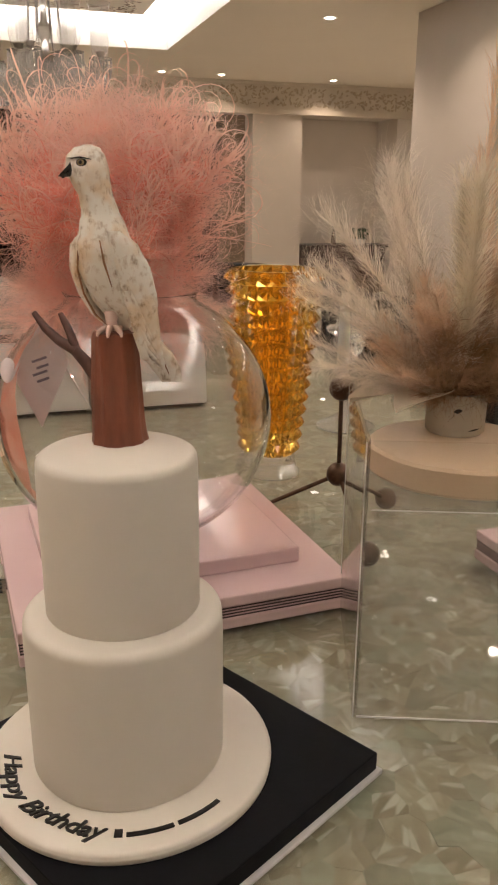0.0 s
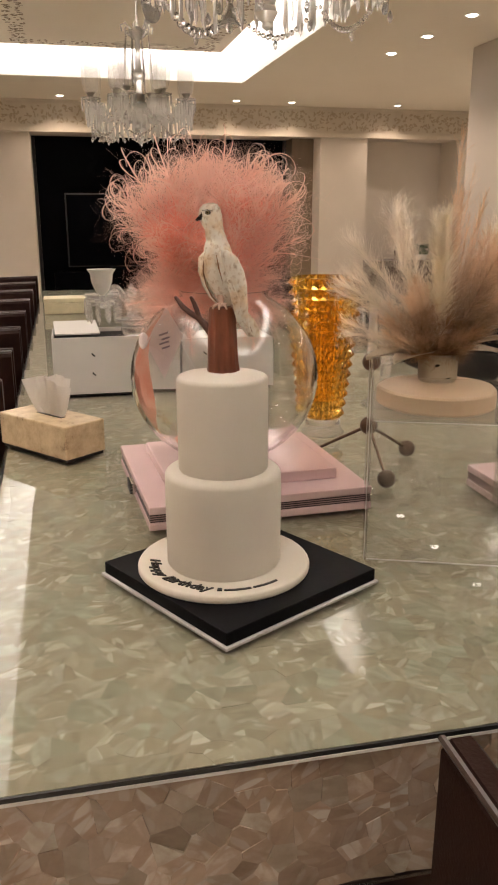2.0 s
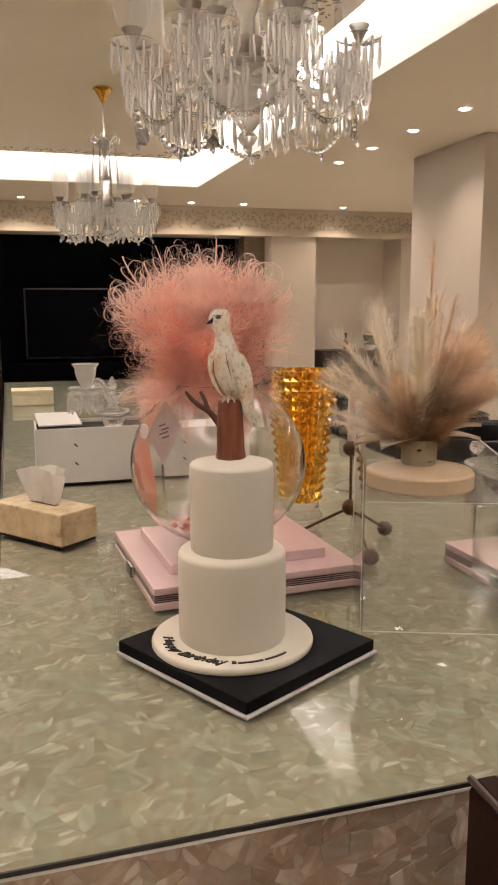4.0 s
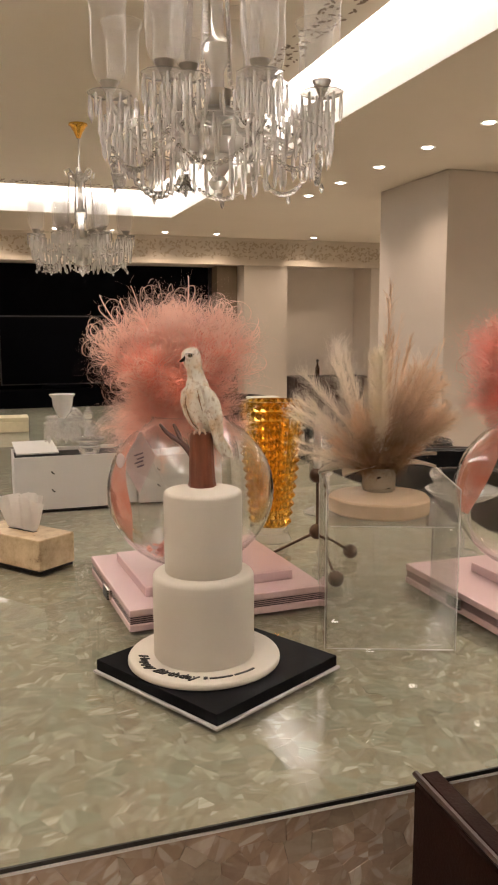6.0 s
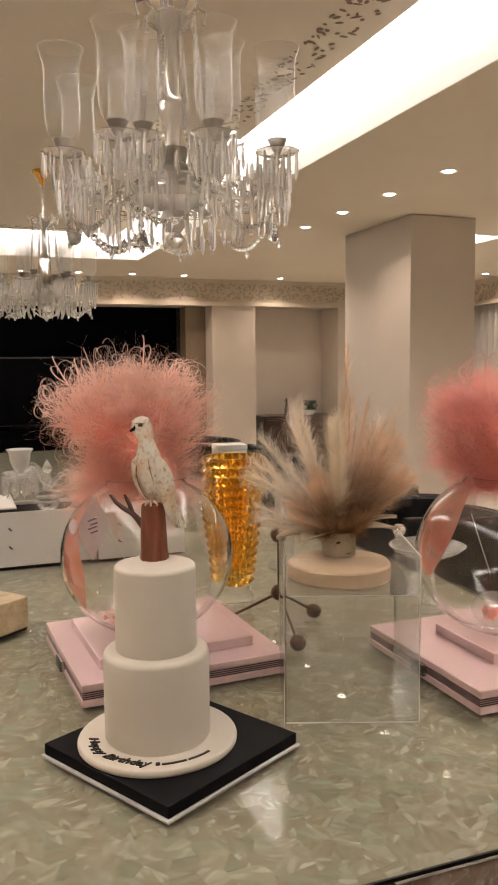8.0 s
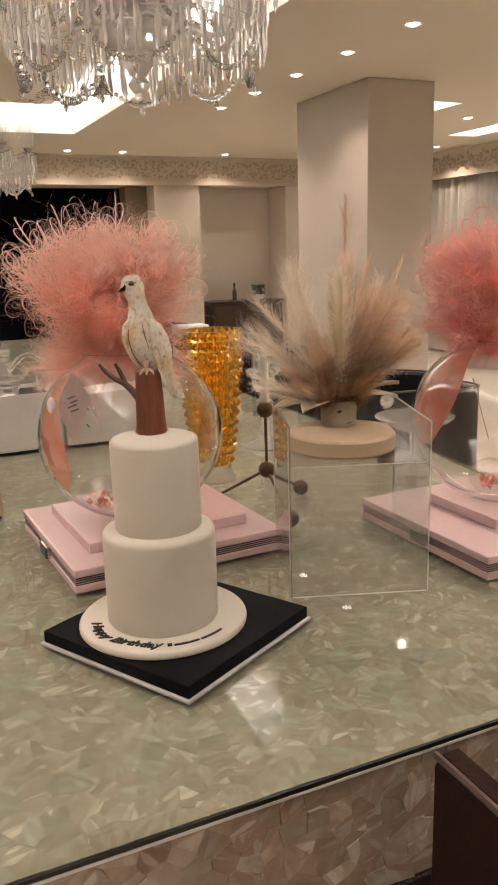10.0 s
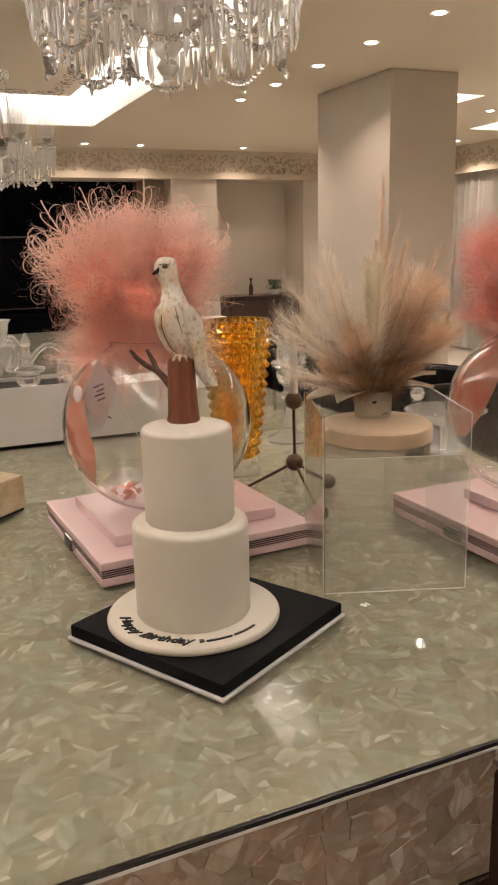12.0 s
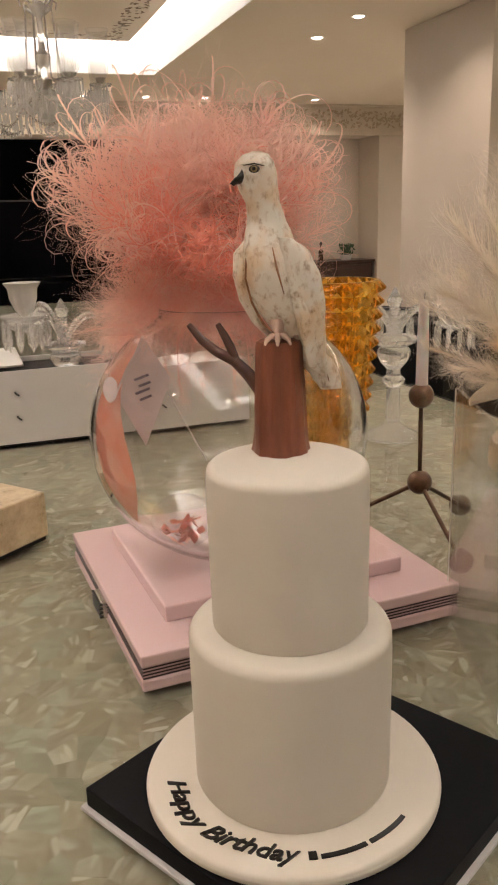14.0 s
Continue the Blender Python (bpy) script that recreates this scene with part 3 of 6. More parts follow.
# fretwork border under the hung panel
for nm, m, ln in (("fretwork_border", Matrix.Translation((PX1 - 0.27, PY0, PANEL_Z - 0.002)) @ pose(0, 0, 0, 90, 0, 90), PY1 - PY0),
                  ("fretwork_border", Matrix.Translation((PX0 + 0.07, PY0, PANEL_Z - 0.002)) @ pose(0, 0, 0, 90, 0, 90), PY1 - PY0),
                  ("fretwork_border", Matrix.Translation((PX0 + 0.27, PY1 - 0.07, PANEL_Z - 0.002)) @ pose(0, 0, 0, 90, 0, 0), PX1 - PX0 - 0.46)):
    part(nm, fret_mesh(ln, 0.2, 5, 0.002), M_PIERCED, panel, "pierced scrollwork border", m, sm=False).data.materials[0]

# far wall: pilasters, dark glazed opening, niche, frieze above
Y1 = ROOM_Y1
DARK = (-0.097, 3.150)
NICHE = (4.064, 5.334)


def wall(name, bm, label="pale beige painted wall", mat=None):
    return structure(name, bm, mat or M_WALL, label, "wall")


bm = bmesh.new()
box2(ROOM_X0, DARK[0], Y1, Y1 + 0.9, 0.002, FRIEZE, bm)
box2(3.44, NICHE[0], Y1, Y1 + 0.9, 0.002, FRIEZE, bm)
box2(NICHE[1], ROOM_X1, Y1, Y1 + 0.9, 0.002, FRIEZE, bm)
box2(NICHE[0], NICHE[1], Y1 + 0.55, Y1 + 0.9, 0.002, FRIEZE, bm)
box2(ROOM_X0, ROOM_X1, Y1, Y1 + 0.9, FRIEZE + 0.002, CEIL - 0.002, bm)
box2(ROOM_X0, ROOM_X1, Y1 + 0.95, Y1 + 1.1, 0.002, CEIL - 0.002, bm)
wall_north = wall("wall_north", bm)
bm = bmesh.new()
box2(ROOM_X0, ROOM_X1, Y1 - 0.035, Y1 - 0.002, FRIEZE + 0.045, CEIL - 0.03, bm)
box2(ROOM_X0, ROOM_X1, Y1 - 0.06, Y1 - 0.002, FRIEZE - 0.012, FRIEZE + 0.042, bm)
box2(ROOM_X0, ROOM_X1, Y1 - 0.06, Y1 - 0.002, CEIL - 0.028, CEIL - 0.002, bm)
frieze = structure("trim_frieze", bm, M_FRETBACK, "cream frieze with gilt scrollwork along the wall top", "trim")
part("scrollwork", fret_mesh(ROOM_X1 - ROOM_X0 - 0.2, CEIL - FRIEZE - 0.08, 11, 0.008, 0.055), M_FRET, frieze, "pierced scrollwork", pose(ROOM_X0 + 0.1, Y1 - 0.036, FRIEZE + 0.048), sm=False)

# Reveal coloured brown to carry the shade it lies in.
structure("wall_panel", box2(DARK[1], 3.438, Y1 + 0.30, Y1 + 0.898, 0.002, FRIEZE - 0.002), M_REVEAL, "wall reveal beside the night window, its shade painted in brown", "wall panel")

# the dark glazed opening
win = tagged(part("window_1", box2(DARK[0], DARK[1], Y1 + 0.62, Y1 + 0.64, 0.01, FRIEZE - 0.004), M_NIGHT, sm=False), "wide black night window in the far wall", "window", kind="structure")
bm = bmesh.new()
for x in (DARK[0] + 0.02, DARK[1] - 0.02):
    box2(x - 0.02, x + 0.02, Y1 + 0.57, Y1 + 0.618, 0.01, FRIEZE - 0.006, bm)
part("window_frame", bm, M_BLACK, win, sm=False)
tv = thing("television", pose(1.03, Y1 + 0.40, 0.63), "large switched-off black television on a low stand", "television")
part("screen", box_bm(1.5, 0.03, 0.86, 0.004), M_NIGHT, tv, m=pose(0, 0, 0.12))
part("bezel", box_bm(1.54, 0.02, 0.90, 0.004), M_BEZEL, tv, m=pose(0, 0.027, 0.10))
part("stand", box_bm(1.9, 0.36, 0.68, 0.01), M_NIGHT, tv, m=pose(0, 0.05, -0.63))
part("foot", box_bm(0.5, 0.2, 0.05, 0.005), M_NIGHT, tv, m=pose(0, 0.027, 0.05))

# other walls
bm = box2(ROOM_X0 - W, ROOM_X0, ROOM_Y0 - W, Y1 + 0.9, 0.002, CEIL - 0.002)
wall("wall_west", bm)
bm = box2(ROOM_X0, ROOM_X1, ROOM_Y0 - W, ROOM_Y0, 0.002, CEIL - 0.002)
wall("wall_south", bm)
bm = box2(ROOM_X1, ROOM_X1 + W, ROOM_Y0 - W, Y1 + 0.9, 0.002, CEIL - 0.002)
wall("wall_east", bm)
bm = bmesh.new()
box2(ROOM_X1 - 0.22, ROOM_X1 - 0.002, ROOM_Y0 + 0.01, Y1 - 0.07, FRIEZE + 0.0, CEIL - 0.004, bm)
box2(ROOM_X1 - 0.245, ROOM_X1 - 0.224, ROOM_Y0 + 0.01, Y1 - 0.07, FRIEZE - 0.012, FRIEZE + 0.03, bm)
f2 = structure("trim_pelmet", bm, M_FRETBACK, "cream pelmet with scrollwork over the curtains", "trim")
part("scrollwork", fret_mesh(8.7, 0.26, 21, 0.008, 0.055), M_FRET, f2, "pierced scrollwork", pose(ROOM_X1 - 0.222, 9.1, FRIEZE + 0.035, 0, 0, -90), sm=False)


def curtain(name, length, height, seed):
    rng = random.Random(seed)
    bm = bmesh.new()
    n = int(length / 0.018)
    ph = rng.random() * 6
    lo, hi = [], []
    for i in range(n + 1):
        x = length * i / n
        y = 0.045 * math.sin(x * 2 * math.pi / 0.13 + ph + 0.9 * math.sin(x * 5.1)) + 0.02 * math.sin(x * 31 + ph)
        lo.append(bm.verts.new((x, y * 1.15, 0)))
        hi.append(bm.verts.new((x, y * 0.8, height)))
    for i in range(n):
        bm.faces.new((lo[i], lo[i + 1], hi[i + 1], hi[i]))
    bmesh.ops.solidify(bm, geom=bm.faces[:], thickness=0.002)
    return bm


cur = thing("curtain", pose(ROOM_X1 - 0.11, 8.71, 0.03, 0, 0, -90), "pale sheer curtain hanging in loose folds", "curtain")
part("fabric", curtain("curtain", 6.1, FRIEZE - 0.04, 3), M_CURTAIN, cur)
rail = part("rail", box_bm(6.1, 0.03, 0.02), M_STEEL, cur, m=pose(3.05, 0, FRIEZE - 0.04))

# free-standing column
bm = box2(3.44, 4.031, 4.409, 5.493, 0.002, CEIL - 0.003, bevel=0.004)
structure("column", bm, M_COLUMN, "square column clad in pale plaster panels", "column")

# downlights
lamp0 = thing("downlight", pose(*DOWNLIGHTS[0], CEIL), "small round recessed ceiling downlight, lit", "downlight", "ceiling downlights")
part("bezel", lathe([(0.037, -0.002), (0.050, -0.006), (0.052, -0.003), (0.052, -0.001), (0.037, -0.001), (0.037, -0.002)], 24), M_WHITE, lamp0)
part("lens", lathe([(0.0, -0.013), (0.016, -0.0118), (0.028, -0.0078), (0.035, -0.0025)], 20), M_LAMP, lamp0, "glowing warm lens")
for x, y in DOWNLIGHTS[1:]:
    copy_thing(lamp0, pose(x, y, CEIL))

# niche console
con = thing("console_cabinet", pose(4.754, Y1 + 0.27, 0.0), "dark wooden console cabinet standing in a wall niche", "cabinet")
part("body", box_bm(1.08, 0.42, 0.745, 0.006), M_WOODDARK, con)
part("top", box_bm(1.14, 0.46, 0.03, 0.006), M_WOODDARK, con, m=pose(0, 0, 0.747))
for k in (-1, 1):
    d = part("door", box_bm(0.50, 0.02, 0.66, 0.004), M_WOODDARK, con, m=pose(0.262 * k, -0.221, 0.06))
    part("handle", ball(0.012), M_STEEL, d, m=pose(-0.19 * k, -0.02, 0.36))
bot = thing("bottle", pose(4.611, Y1 + 0.2, 0.778), "dark slim bottle with a round stopper on the console", "bottle")
part("body", lathe([(0, 0), (0.03, 0), (0.03, 0.12), (0.012, 0.16), (0.012, 0.2), (0, 0.2)], 16), M_BOTTLE, bot)
part("stopper", ball(0.022, (0, 0, 0.22)), M_BLACK, bot)
pl = thing("plant", pose(4.973, Y1 + 0.2, 0.778), "small green plant in a low bowl on the console", "plant")
part("bowl", lathe([(0, 0), (0.06, 0), (0.09, 0.07), (0.08, 0.07), (0.05, 0.02), (0, 0.02)], 20), M_FROST, pl)
bm = bmesh.new()
rng = random.Random(4)
for i in range(70):
    a, r, z = rng.random() * 6.28, rng.random() * 0.12, 0.07 + rng.random() * 0.12
    c = Vector((r * math.cos(a), r * math.sin(a), z))
    u = Vector((rng.random() - 0.5, rng.random() - 0.5, rng.random() - 0.3)).normalized() * 0.035
    v = u.cross(Vector((rng.random(), rng.random(), 0.3))).normalized() * 0.012
    q = [bm.verts.new(c - u), bm.verts.new(c + v), bm.verts.new(c + u), bm.verts.new(c - v)]
    bm.faces.new(q)
bmesh.ops.solidify(bm, geom=bm.faces[:], thickness=0.001)
part("foliage", bm, M_GREEN, pl)

# ---------------------------------------------------------------- the table
table = thing("conference_table", pose(0, 0, 0), "long table faced with mother-of-pearl chips under a glass top", "table")
CHIP_Z = TOP - 0.011
part("base", box2(0.14, TABLE_W - 0.14, 0.38, TABLE_L - 0.25, 0.0, 0.53, bevel=0.005), M_WOODDARK, table, "dark recessed base")
part("carcass", box2(0.006, TABLE_W - 0.006, 0.012, TABLE_L - 0.012, 0.532, TOP - 0.0135), M_WOODDARK, table, "dark board core")
bm = bmesh.new()
box2(-0.003, TABLE_W + 0.003, -0.0060, -0.0025, TOP - 0.0072, TOP - 0.0006, bm)
box2(-0.001, TABLE_W + 0.001, TABLE_L - 0.010, TABLE_L + 0.001, TOP - 0.018, TOP - 0.009, bm)
box2(-0.001, 0.004, 0.010, TABLE_L - 0.010, TOP - 0.018, TOP - 0.009, bm)
box2(TABLE_W - 0.004, TABLE_W + 0.001, 0.010, TABLE_L - 0.010, TOP - 0.018, TOP - 0.009, bm)
part("edge_band", bm, M_BLACK, table, "black edge line under the glass", sm=False)
part("edge_trim", box2(-0.003, TABLE_W + 0.003, -0.0065, 0.003, TOP - 0.0122, TOP - 0.0078), M_BOXWHITE, table, "thin pale metal line", sm=False)
pane_bm = box2(-0.002, TABLE_W + 0.002, -0.002, TABLE_L + 0.002, TOP - 0.008, TOP, bevel=0.001)
bmesh.ops.delete(pane_bm, geom=[f for f in pane_bm.faces if f.normal.z < -0.99], context="FACES_ONLY")
pane = part("glass_top", pane_bm, M_PANE, table, "clear glass sheet with a green edge", sm=False)
pane.visible_shadow = False

# ---------------------------------------------------------------- the cake
cx, cy = CAKE
BOARD_ANG = math.degrees(math.atan2(0.414 - 0.251, 0.711 - 0.413))
BS = 0.352
bcx, bcy = (0.234 + 0.711) / 2, (0.575 + 0.414) / 2
board = thing("cake_board", turn_z(bcx, bcy, TOP, BOARD_ANG), "square black cake board on a white card base", "cake board")
part("white_base", box_bm(BS + 0.010, BS + 0.010, 0.0055, 0.001), M_BOARDWHITE, board, "white card underside")
part("black_top", box_bm(BS, BS, 0.0225, 0.0015), M_BOARDBLACK, board, "matt black cover", m=pose(0, 0, 0.0055))

cake = thing("birthday_cake", pose(cx, cy, BOARD_TOP), "two-tier white fondant cake with a sugar tree stump", "cake")


def tier(r, z0, z1, rr, n=72, wob=0.0012, seed=0):
    rng = random.Random(seed)
    ph = [rng.random() * 6.28 for _ in range(3)]
    prof = [(0, z0), (r - 0.002, z0), (r, z0 + 0.003)]
    for k in range(1, 5):
        prof.append((r + 0.0006 * k / 4, z0 + (z1 - rr - z0) * k / 4.5))
    for k in range(7):
        a = math.pi / 2 * k / 6
        prof.append((r - rr + rr * math.cos(a), z1 - rr + rr * math.sin(a)))
    prof += [(r * 0.5, z1 + 0.0004), (0, z1)]

    def fl(a, k):
        return 1 + wob / r * 0.5 * (math.sin(2 * a + ph[0]) + 0.5 * math.sin(5 * a + ph[1]) + 0.3 * math.sin(3 * a + k * 0.5 + ph[2]))
    return lathe(prof, n, flute=fl)


z = -BOARD_TOP
drum = part("cake_drum", tier(0.1555, 0, 0.0135, 0.005, seed=1), M_FONDANT, cake, "round white iced drum with black piped lettering")
part("lower_tier", tier(0.1030, 0.0135, 0.976 + z, 0.011, seed=2), M_FONDANT, cake)
part("upper_tier", tier(0.0780, 0.976 + z, 1.1425 + z, 0.008, seed=3), M_FONDANT, cake)


def bend(bm, r, a0):
    for v in bm.verts:
        x, y, h = v.co
        a = radians(a0) + x / r
        q = r - y
        v.co = (q * math.cos(a), q * math.sin(a), h)


def lettering(body, width, size, extrude):
    cu = bpy.data.curves.new("lettering", "FONT")
    cu.body, cu.size, cu.extrude, cu.shear, cu.offset, cu.space_character = body, size, extrude, 0.35, 0.0002, 0.95
    cu.resolution_u = 3
    ob = bpy.data.objects.new("lettering", cu)
    me = bpy.data.meshes.new_from_object(ob)
    bm = bmesh.new()
    bm.from_mesh(me)
    xs = [v.co.x for v in bm.verts]
    k = width / (max(xs) - min(xs))
    for v in bm.verts:
        v.co.x = (v.co.x - min(xs)) * k
        v.co.y += 0.0018 * math.sin(v.co.x * 60)
    bpy.data.objects.remove(ob)
    bpy.data.meshes.remove(me)
    return bm


TR = 0.1345
bm = lettering("Happy Birthday", TR * radians(80), 0.026, 0.0012)
bend(bm, TR, 171)
part("piped_lettering", bm, M_ICING, drum, "black piped words in slanting script", pose(0, 0, 0.0146), sm=False)
for a0, a1, h in ((254, 257.5, 0.009), (259, 279, 0.0045), (281, 302, 0.0045)):
    ln = TR * radians(a1 - a0)
    bm = bmesh.new()
    n = 8
    lo = [bm.verts.new((ln * i / n, 0, 0)) for i in range(n + 1)]
    hi = [bm.verts.new((ln * i / n, h, 0)) for i in range(n + 1)]
    for i in range(n):
        bm.faces.new((lo[i], lo[i + 1], hi[i + 1], hi[i]))
    ex = bmesh.ops.extrude_face_region(bm, geom=bm.faces[:])
    bmesh.ops.translate(bm, verts=[g for g in ex["geom"] if isinstance(g, bmesh.types.BMVert)], vec=(0, 0, 0.0018))
    bend(bm, TR, a0)
    part("piped_bar", bm, M_ICING, drum, "black piped bar", pose(0, 0, 0.0138), sm=False)

# stump, twig; turned so that its x runs across the first view
STX, STY, STZ = 0.455, 0.538, 1.1425
VIEW = math.degrees(math.atan2(-0.22, 0.975))
LOCAL = pose(STX - cx, STY - cy, STZ - BOARD_TOP, 0, 0, VIEW)


def bark(a, k):
    return 1 + 0.035 * math.sin(7 * a + 0.6 * k) + 0.03 * math.sin(13 * a + 2 + 0.3 * k) + 0.02 * math.sin(3 * a + k)


SH = 0.113
bm = lathe([(0, 0.0002), (0.0285, 0.0002), (0.0272, 0.006), (0.0258, 0.02), (0.0248, 0.045), (0.0238, 0.07), (0.0228, 0.09), (0.0222, 0.104), (0.0205, 0.1105), (0.014, SH), (0, SH - 0.002)], 40, flute=bark)
part("stump", bm, M_TRUNK, cake, "reddish-brown sugar tree stump", LOCAL)
bm = tube([(-0.018, 0.004, 0.062), (-0.030, 0.010, 0.078), (-0.043, 0.018, 0.091)], [0.0075, 0.0065, 0.0055], 10)
tube([(-0.040, 0.016, 0.089), (-0.058, 0.026, 0.098), (-0.072, 0.034, 0.109), (-0.084, 0.042, 0.124)], [0.0058, 0.0052, 0.0045, 0.0028], 10, bm)
tube([(-0.041, 0.017, 0.089), (-0.045, 0.021, 0.103), (-0.050, 0.026, 0.114), (-0.056, 0.03, 0.125)], [0.0052, 0.0045, 0.004, 0.0027], 10, bm)
part("twig", bm, M_TWIG, cake, "forked brown sugar twig", LOCAL)


def loft(rings, n=20, bm=None, mat=0):
    """Rings of (centre, half width along u, half depth along v, u, v)."""
    bm = bm or bmesh.new()
    rows = []
    for c, a, b, u, v in rings:
        c, u, v = Vector(c), Vector(u), Vector(v)
        rows.append([bm.verts.new(c + a * math.cos(2 * math.pi * k / n) * u + b * math.sin(2 * math.pi * k / n) * v) for k in range(n)])
    faces = []
    for a, b in zip(rows, rows[1:]):
        for k in range(n):
            faces.append(bm.faces.new((a[k], a[(k + 1) % n], b[(k + 1) % n], b[k])))
    faces += [bm.faces.new(rows[0][::-1]), bm.faces.new(rows[-1])]
    for f in faces:
        f.material_index = mat
    return bm


def bird_mesh():
    """A perched dove-like hawk in one mesh: plumage, beak, eyes, feet."""
    bm = bmesh.new()
    X, Y = (1, 0, 0), (0, 1, 0)

    def sm_rings(keys, n=3):
        out = []
        for (p, q) in zip(keys, keys[1:]):
            for i in range(n):
                t = i / n
                s = t * t * (3 - 2 * t)
                out.append(tuple(p[j] + (q[j] - p[j]) * (s if j > 2 else t) for j in range(5)))
        return out + [keys[-1]]
    # x, y, z, half width, half depth
    keys = [(0.055, 0.014, -0.056, 0.0110, 0.003), (0.048, 0.013, -0.040, 0.0150, 0.004), (0.039, 0.012, -0.026, 0.0168, 0.006), (0.026, 0.012, -0.012, 0.0170, 0.011), (0.011, 0.010, 0.010, 0.0185, 0.018),
            (0.002, 0.006, 0.030, 0.0235, 0.024), (-0.004, 0.003, 0.055, 0.0275, 0.028), (-0.006, 0.002, 0.078, 0.0275, 0.0275), (-0.007, 0.003, 0.096, 0.0225, 0.0235), (-0.009, 0.003, 0.112, 0.0175, 0.019),
            (-0.012, 0.001, 0.125, 0.0160, 0.0178), (-0.0160, -0.001, 0.137, 0.0182, 0.0185), (-0.0185, -0.002, 0.149, 0.0198, 0.0182), (-0.0190, -0.002, 0.159, 0.0180, 0.0162), (-0.0180, -0.002, 0.1665, 0.0125, 0.0110), (-0.017, -0.002, 0.1695, 0.004, 0.004)]
    rows = sm_rings(keys)
    loft([((x, y, zz), a, b, X, Y) for x, y, zz, a, b in rows], 22, bm)
    # wings: near side and far side, folded, tips towards the tail
    for side in (0, 1):
        if side == 0:
            wk = [(0.004, -0.020, 0.094, 0.006, 0.005), (0.013, -0.0205, 0.082, 0.0135, 0.0085), (0.021, -0.0195, 0.060, 0.0165, 0.0095), (0.026, -0.0165, 0.036, 0.0165, 0.009), (0.030, -0.0115, 0.010, 0.0135, 0.0075), (0.036, -0.0060, -0.016, 0.0095, 0.0055), (0.043, 0.0, -0.032, 0.005, 0.003), (0.047, 0.003, -0.042, 0.0015, 0.0015)]
        else:
            wk = [(-0.023, 0.012, 0.094, 0.005, 0.006), (-0.0325, 0.010, 0.080, 0.0075, 0.012), (-0.0345, 0.010, 0.060, 0.007, 0.015), (-0.0290, 0.012, 0.036, 0.0065, 0.014), (-0.018, 0.016, 0.014, 0.0055, 0.011), (-0.002, 0.022, -0.004, 0.004, 0.008), (0.016, 0.024, -0.022, 0.002, 0.004)]
        loft([((x, y, zz), a, b, X, Y) for x, y, zz, a, b in sm_rings(wk)], 16, bm)
    # long wing feathers, laid over one another
    for i in range(5):
        t = i / 4
        loft([((0.016 + 0.006 * t, -0.027 + 0.003 * t, 0.040 - 0.010 * i), 0.0035, 0.0016, X, Y),
              ((0.026 + 0.004 * t, -0.0235 + 0.004 * t, 0.014 - 0.011 * i * 0.9), 0.0042, 0.0018, X, Y),
              ((0.040 + 0.003 * t, -0.010 + 0.004 * t, -0.018 - 0.005 * i), 0.0018, 0.001, X, Y)], 8, bm)
    # seams of dark paint along wings and tail
    seam = len(bm.faces)
    tube([(-0.008, -0.0265, 0.086), (-0.0045, -0.0295, 0.066), (0.0015, -0.029, 0.044)], [0.0005, 0.0012, 0.0004], 6, bm)
    tube([(-0.0245, -0.008, 0.092), (-0.0300, -0.009, 0.076), (-0.0315, -0.010, 0.058), (-0.0265, -0.012, 0.036), (-0.0165, -0.013, 0.016), (-0.006, -0.012, 0.006)], [0.0004, 0.0010, 0.0010, 0.0011, 0.0013, 0.0005], 6, bm)
    tube([(0.033, -0.009, 0.004), (0.043, 0.000, -0.022), (0.047, 0.005, -0.034), (0.0520, 0.0105, -0.048)], [0.0004, 0.0007, 0.0008, 0.0004], 6, bm)
    for f in list(bm.faces)[seam:]:
        f.material_index = 4
    # head turned to the left: brow, beak, eyes
    n0 = len(bm.faces)
    loft([((-0.0305, -0.009, 0.1478), 0.0062, 0.0070, (0.3, 0, 1), Y), ((-0.0350, -0.0108, 0.1480), 0.0070, 0.0070, (0.45, 0, 1), Y), ((-0.0384, -0.0116, 0.1468), 0.0066, 0.0058, (0.8, 0, 0.8), Y), ((-0.0392, -0.0120, 0.1432), 0.0036, 0.0034, (1, 0, 0.2), Y), ((-0.0392, -0.0120, 0.1402), 0.0009, 0.0009, (1, 0, 0.2), Y)], 12, bm, 1)
    n1 = len(bm.faces)
    tube([(-0.0310, -0.0165, 0.1570), (-0.0220, -0.0212, 0.1580), (-0.0130, -0.0195, 0.1562)], [0.0003, 0.0006, 0.0003], 6, bm)
    for f in list(bm.faces)[n1:]:
        f.material_index = 1
    for ex_, ey_ in ((-0.0215, -0.0185), (-0.0310, 0.0105)):
        n1 = len(bm.faces)
        ball(0.0044, (ex_, ey_, 0.1535), bm, 12, 8, (1.15, 0.7, 0.8))
        for f in list(bm.faces)[n1:]:
            f.material_index = 1
        n1 = len(bm.faces)
        ball(0.0033, (ex_ - 0.0005, ey_ - 0.0018 * (1 if ey_ < 0 else -1), 0.1537), bm, 12, 8, (1, 0.7, 0.85))
        for f in list(bm.faces)[n1:]:
            f.material_index = 2
        n1 = len(bm.faces)
        ball(0.0017, (ex_ - 0.0008, ey_ - 0.0036 * (1 if ey_ < 0 else -1), 0.1538), bm, 8, 6, (1, 0.6, 1))
        for f in list(bm.faces)[n1:]:
            f.material_index = 1
    loft([((-0.0335, -0.0140, 0.1575), 0.0016, 0.0022, X, Y), ((-0.0225, -0.0195, 0.1588), 0.0024, 0.0020, X, Y), ((-0.0125, -0.0180, 0.1575), 0.001, 0.0012, X, Y)], 8, bm, 0)
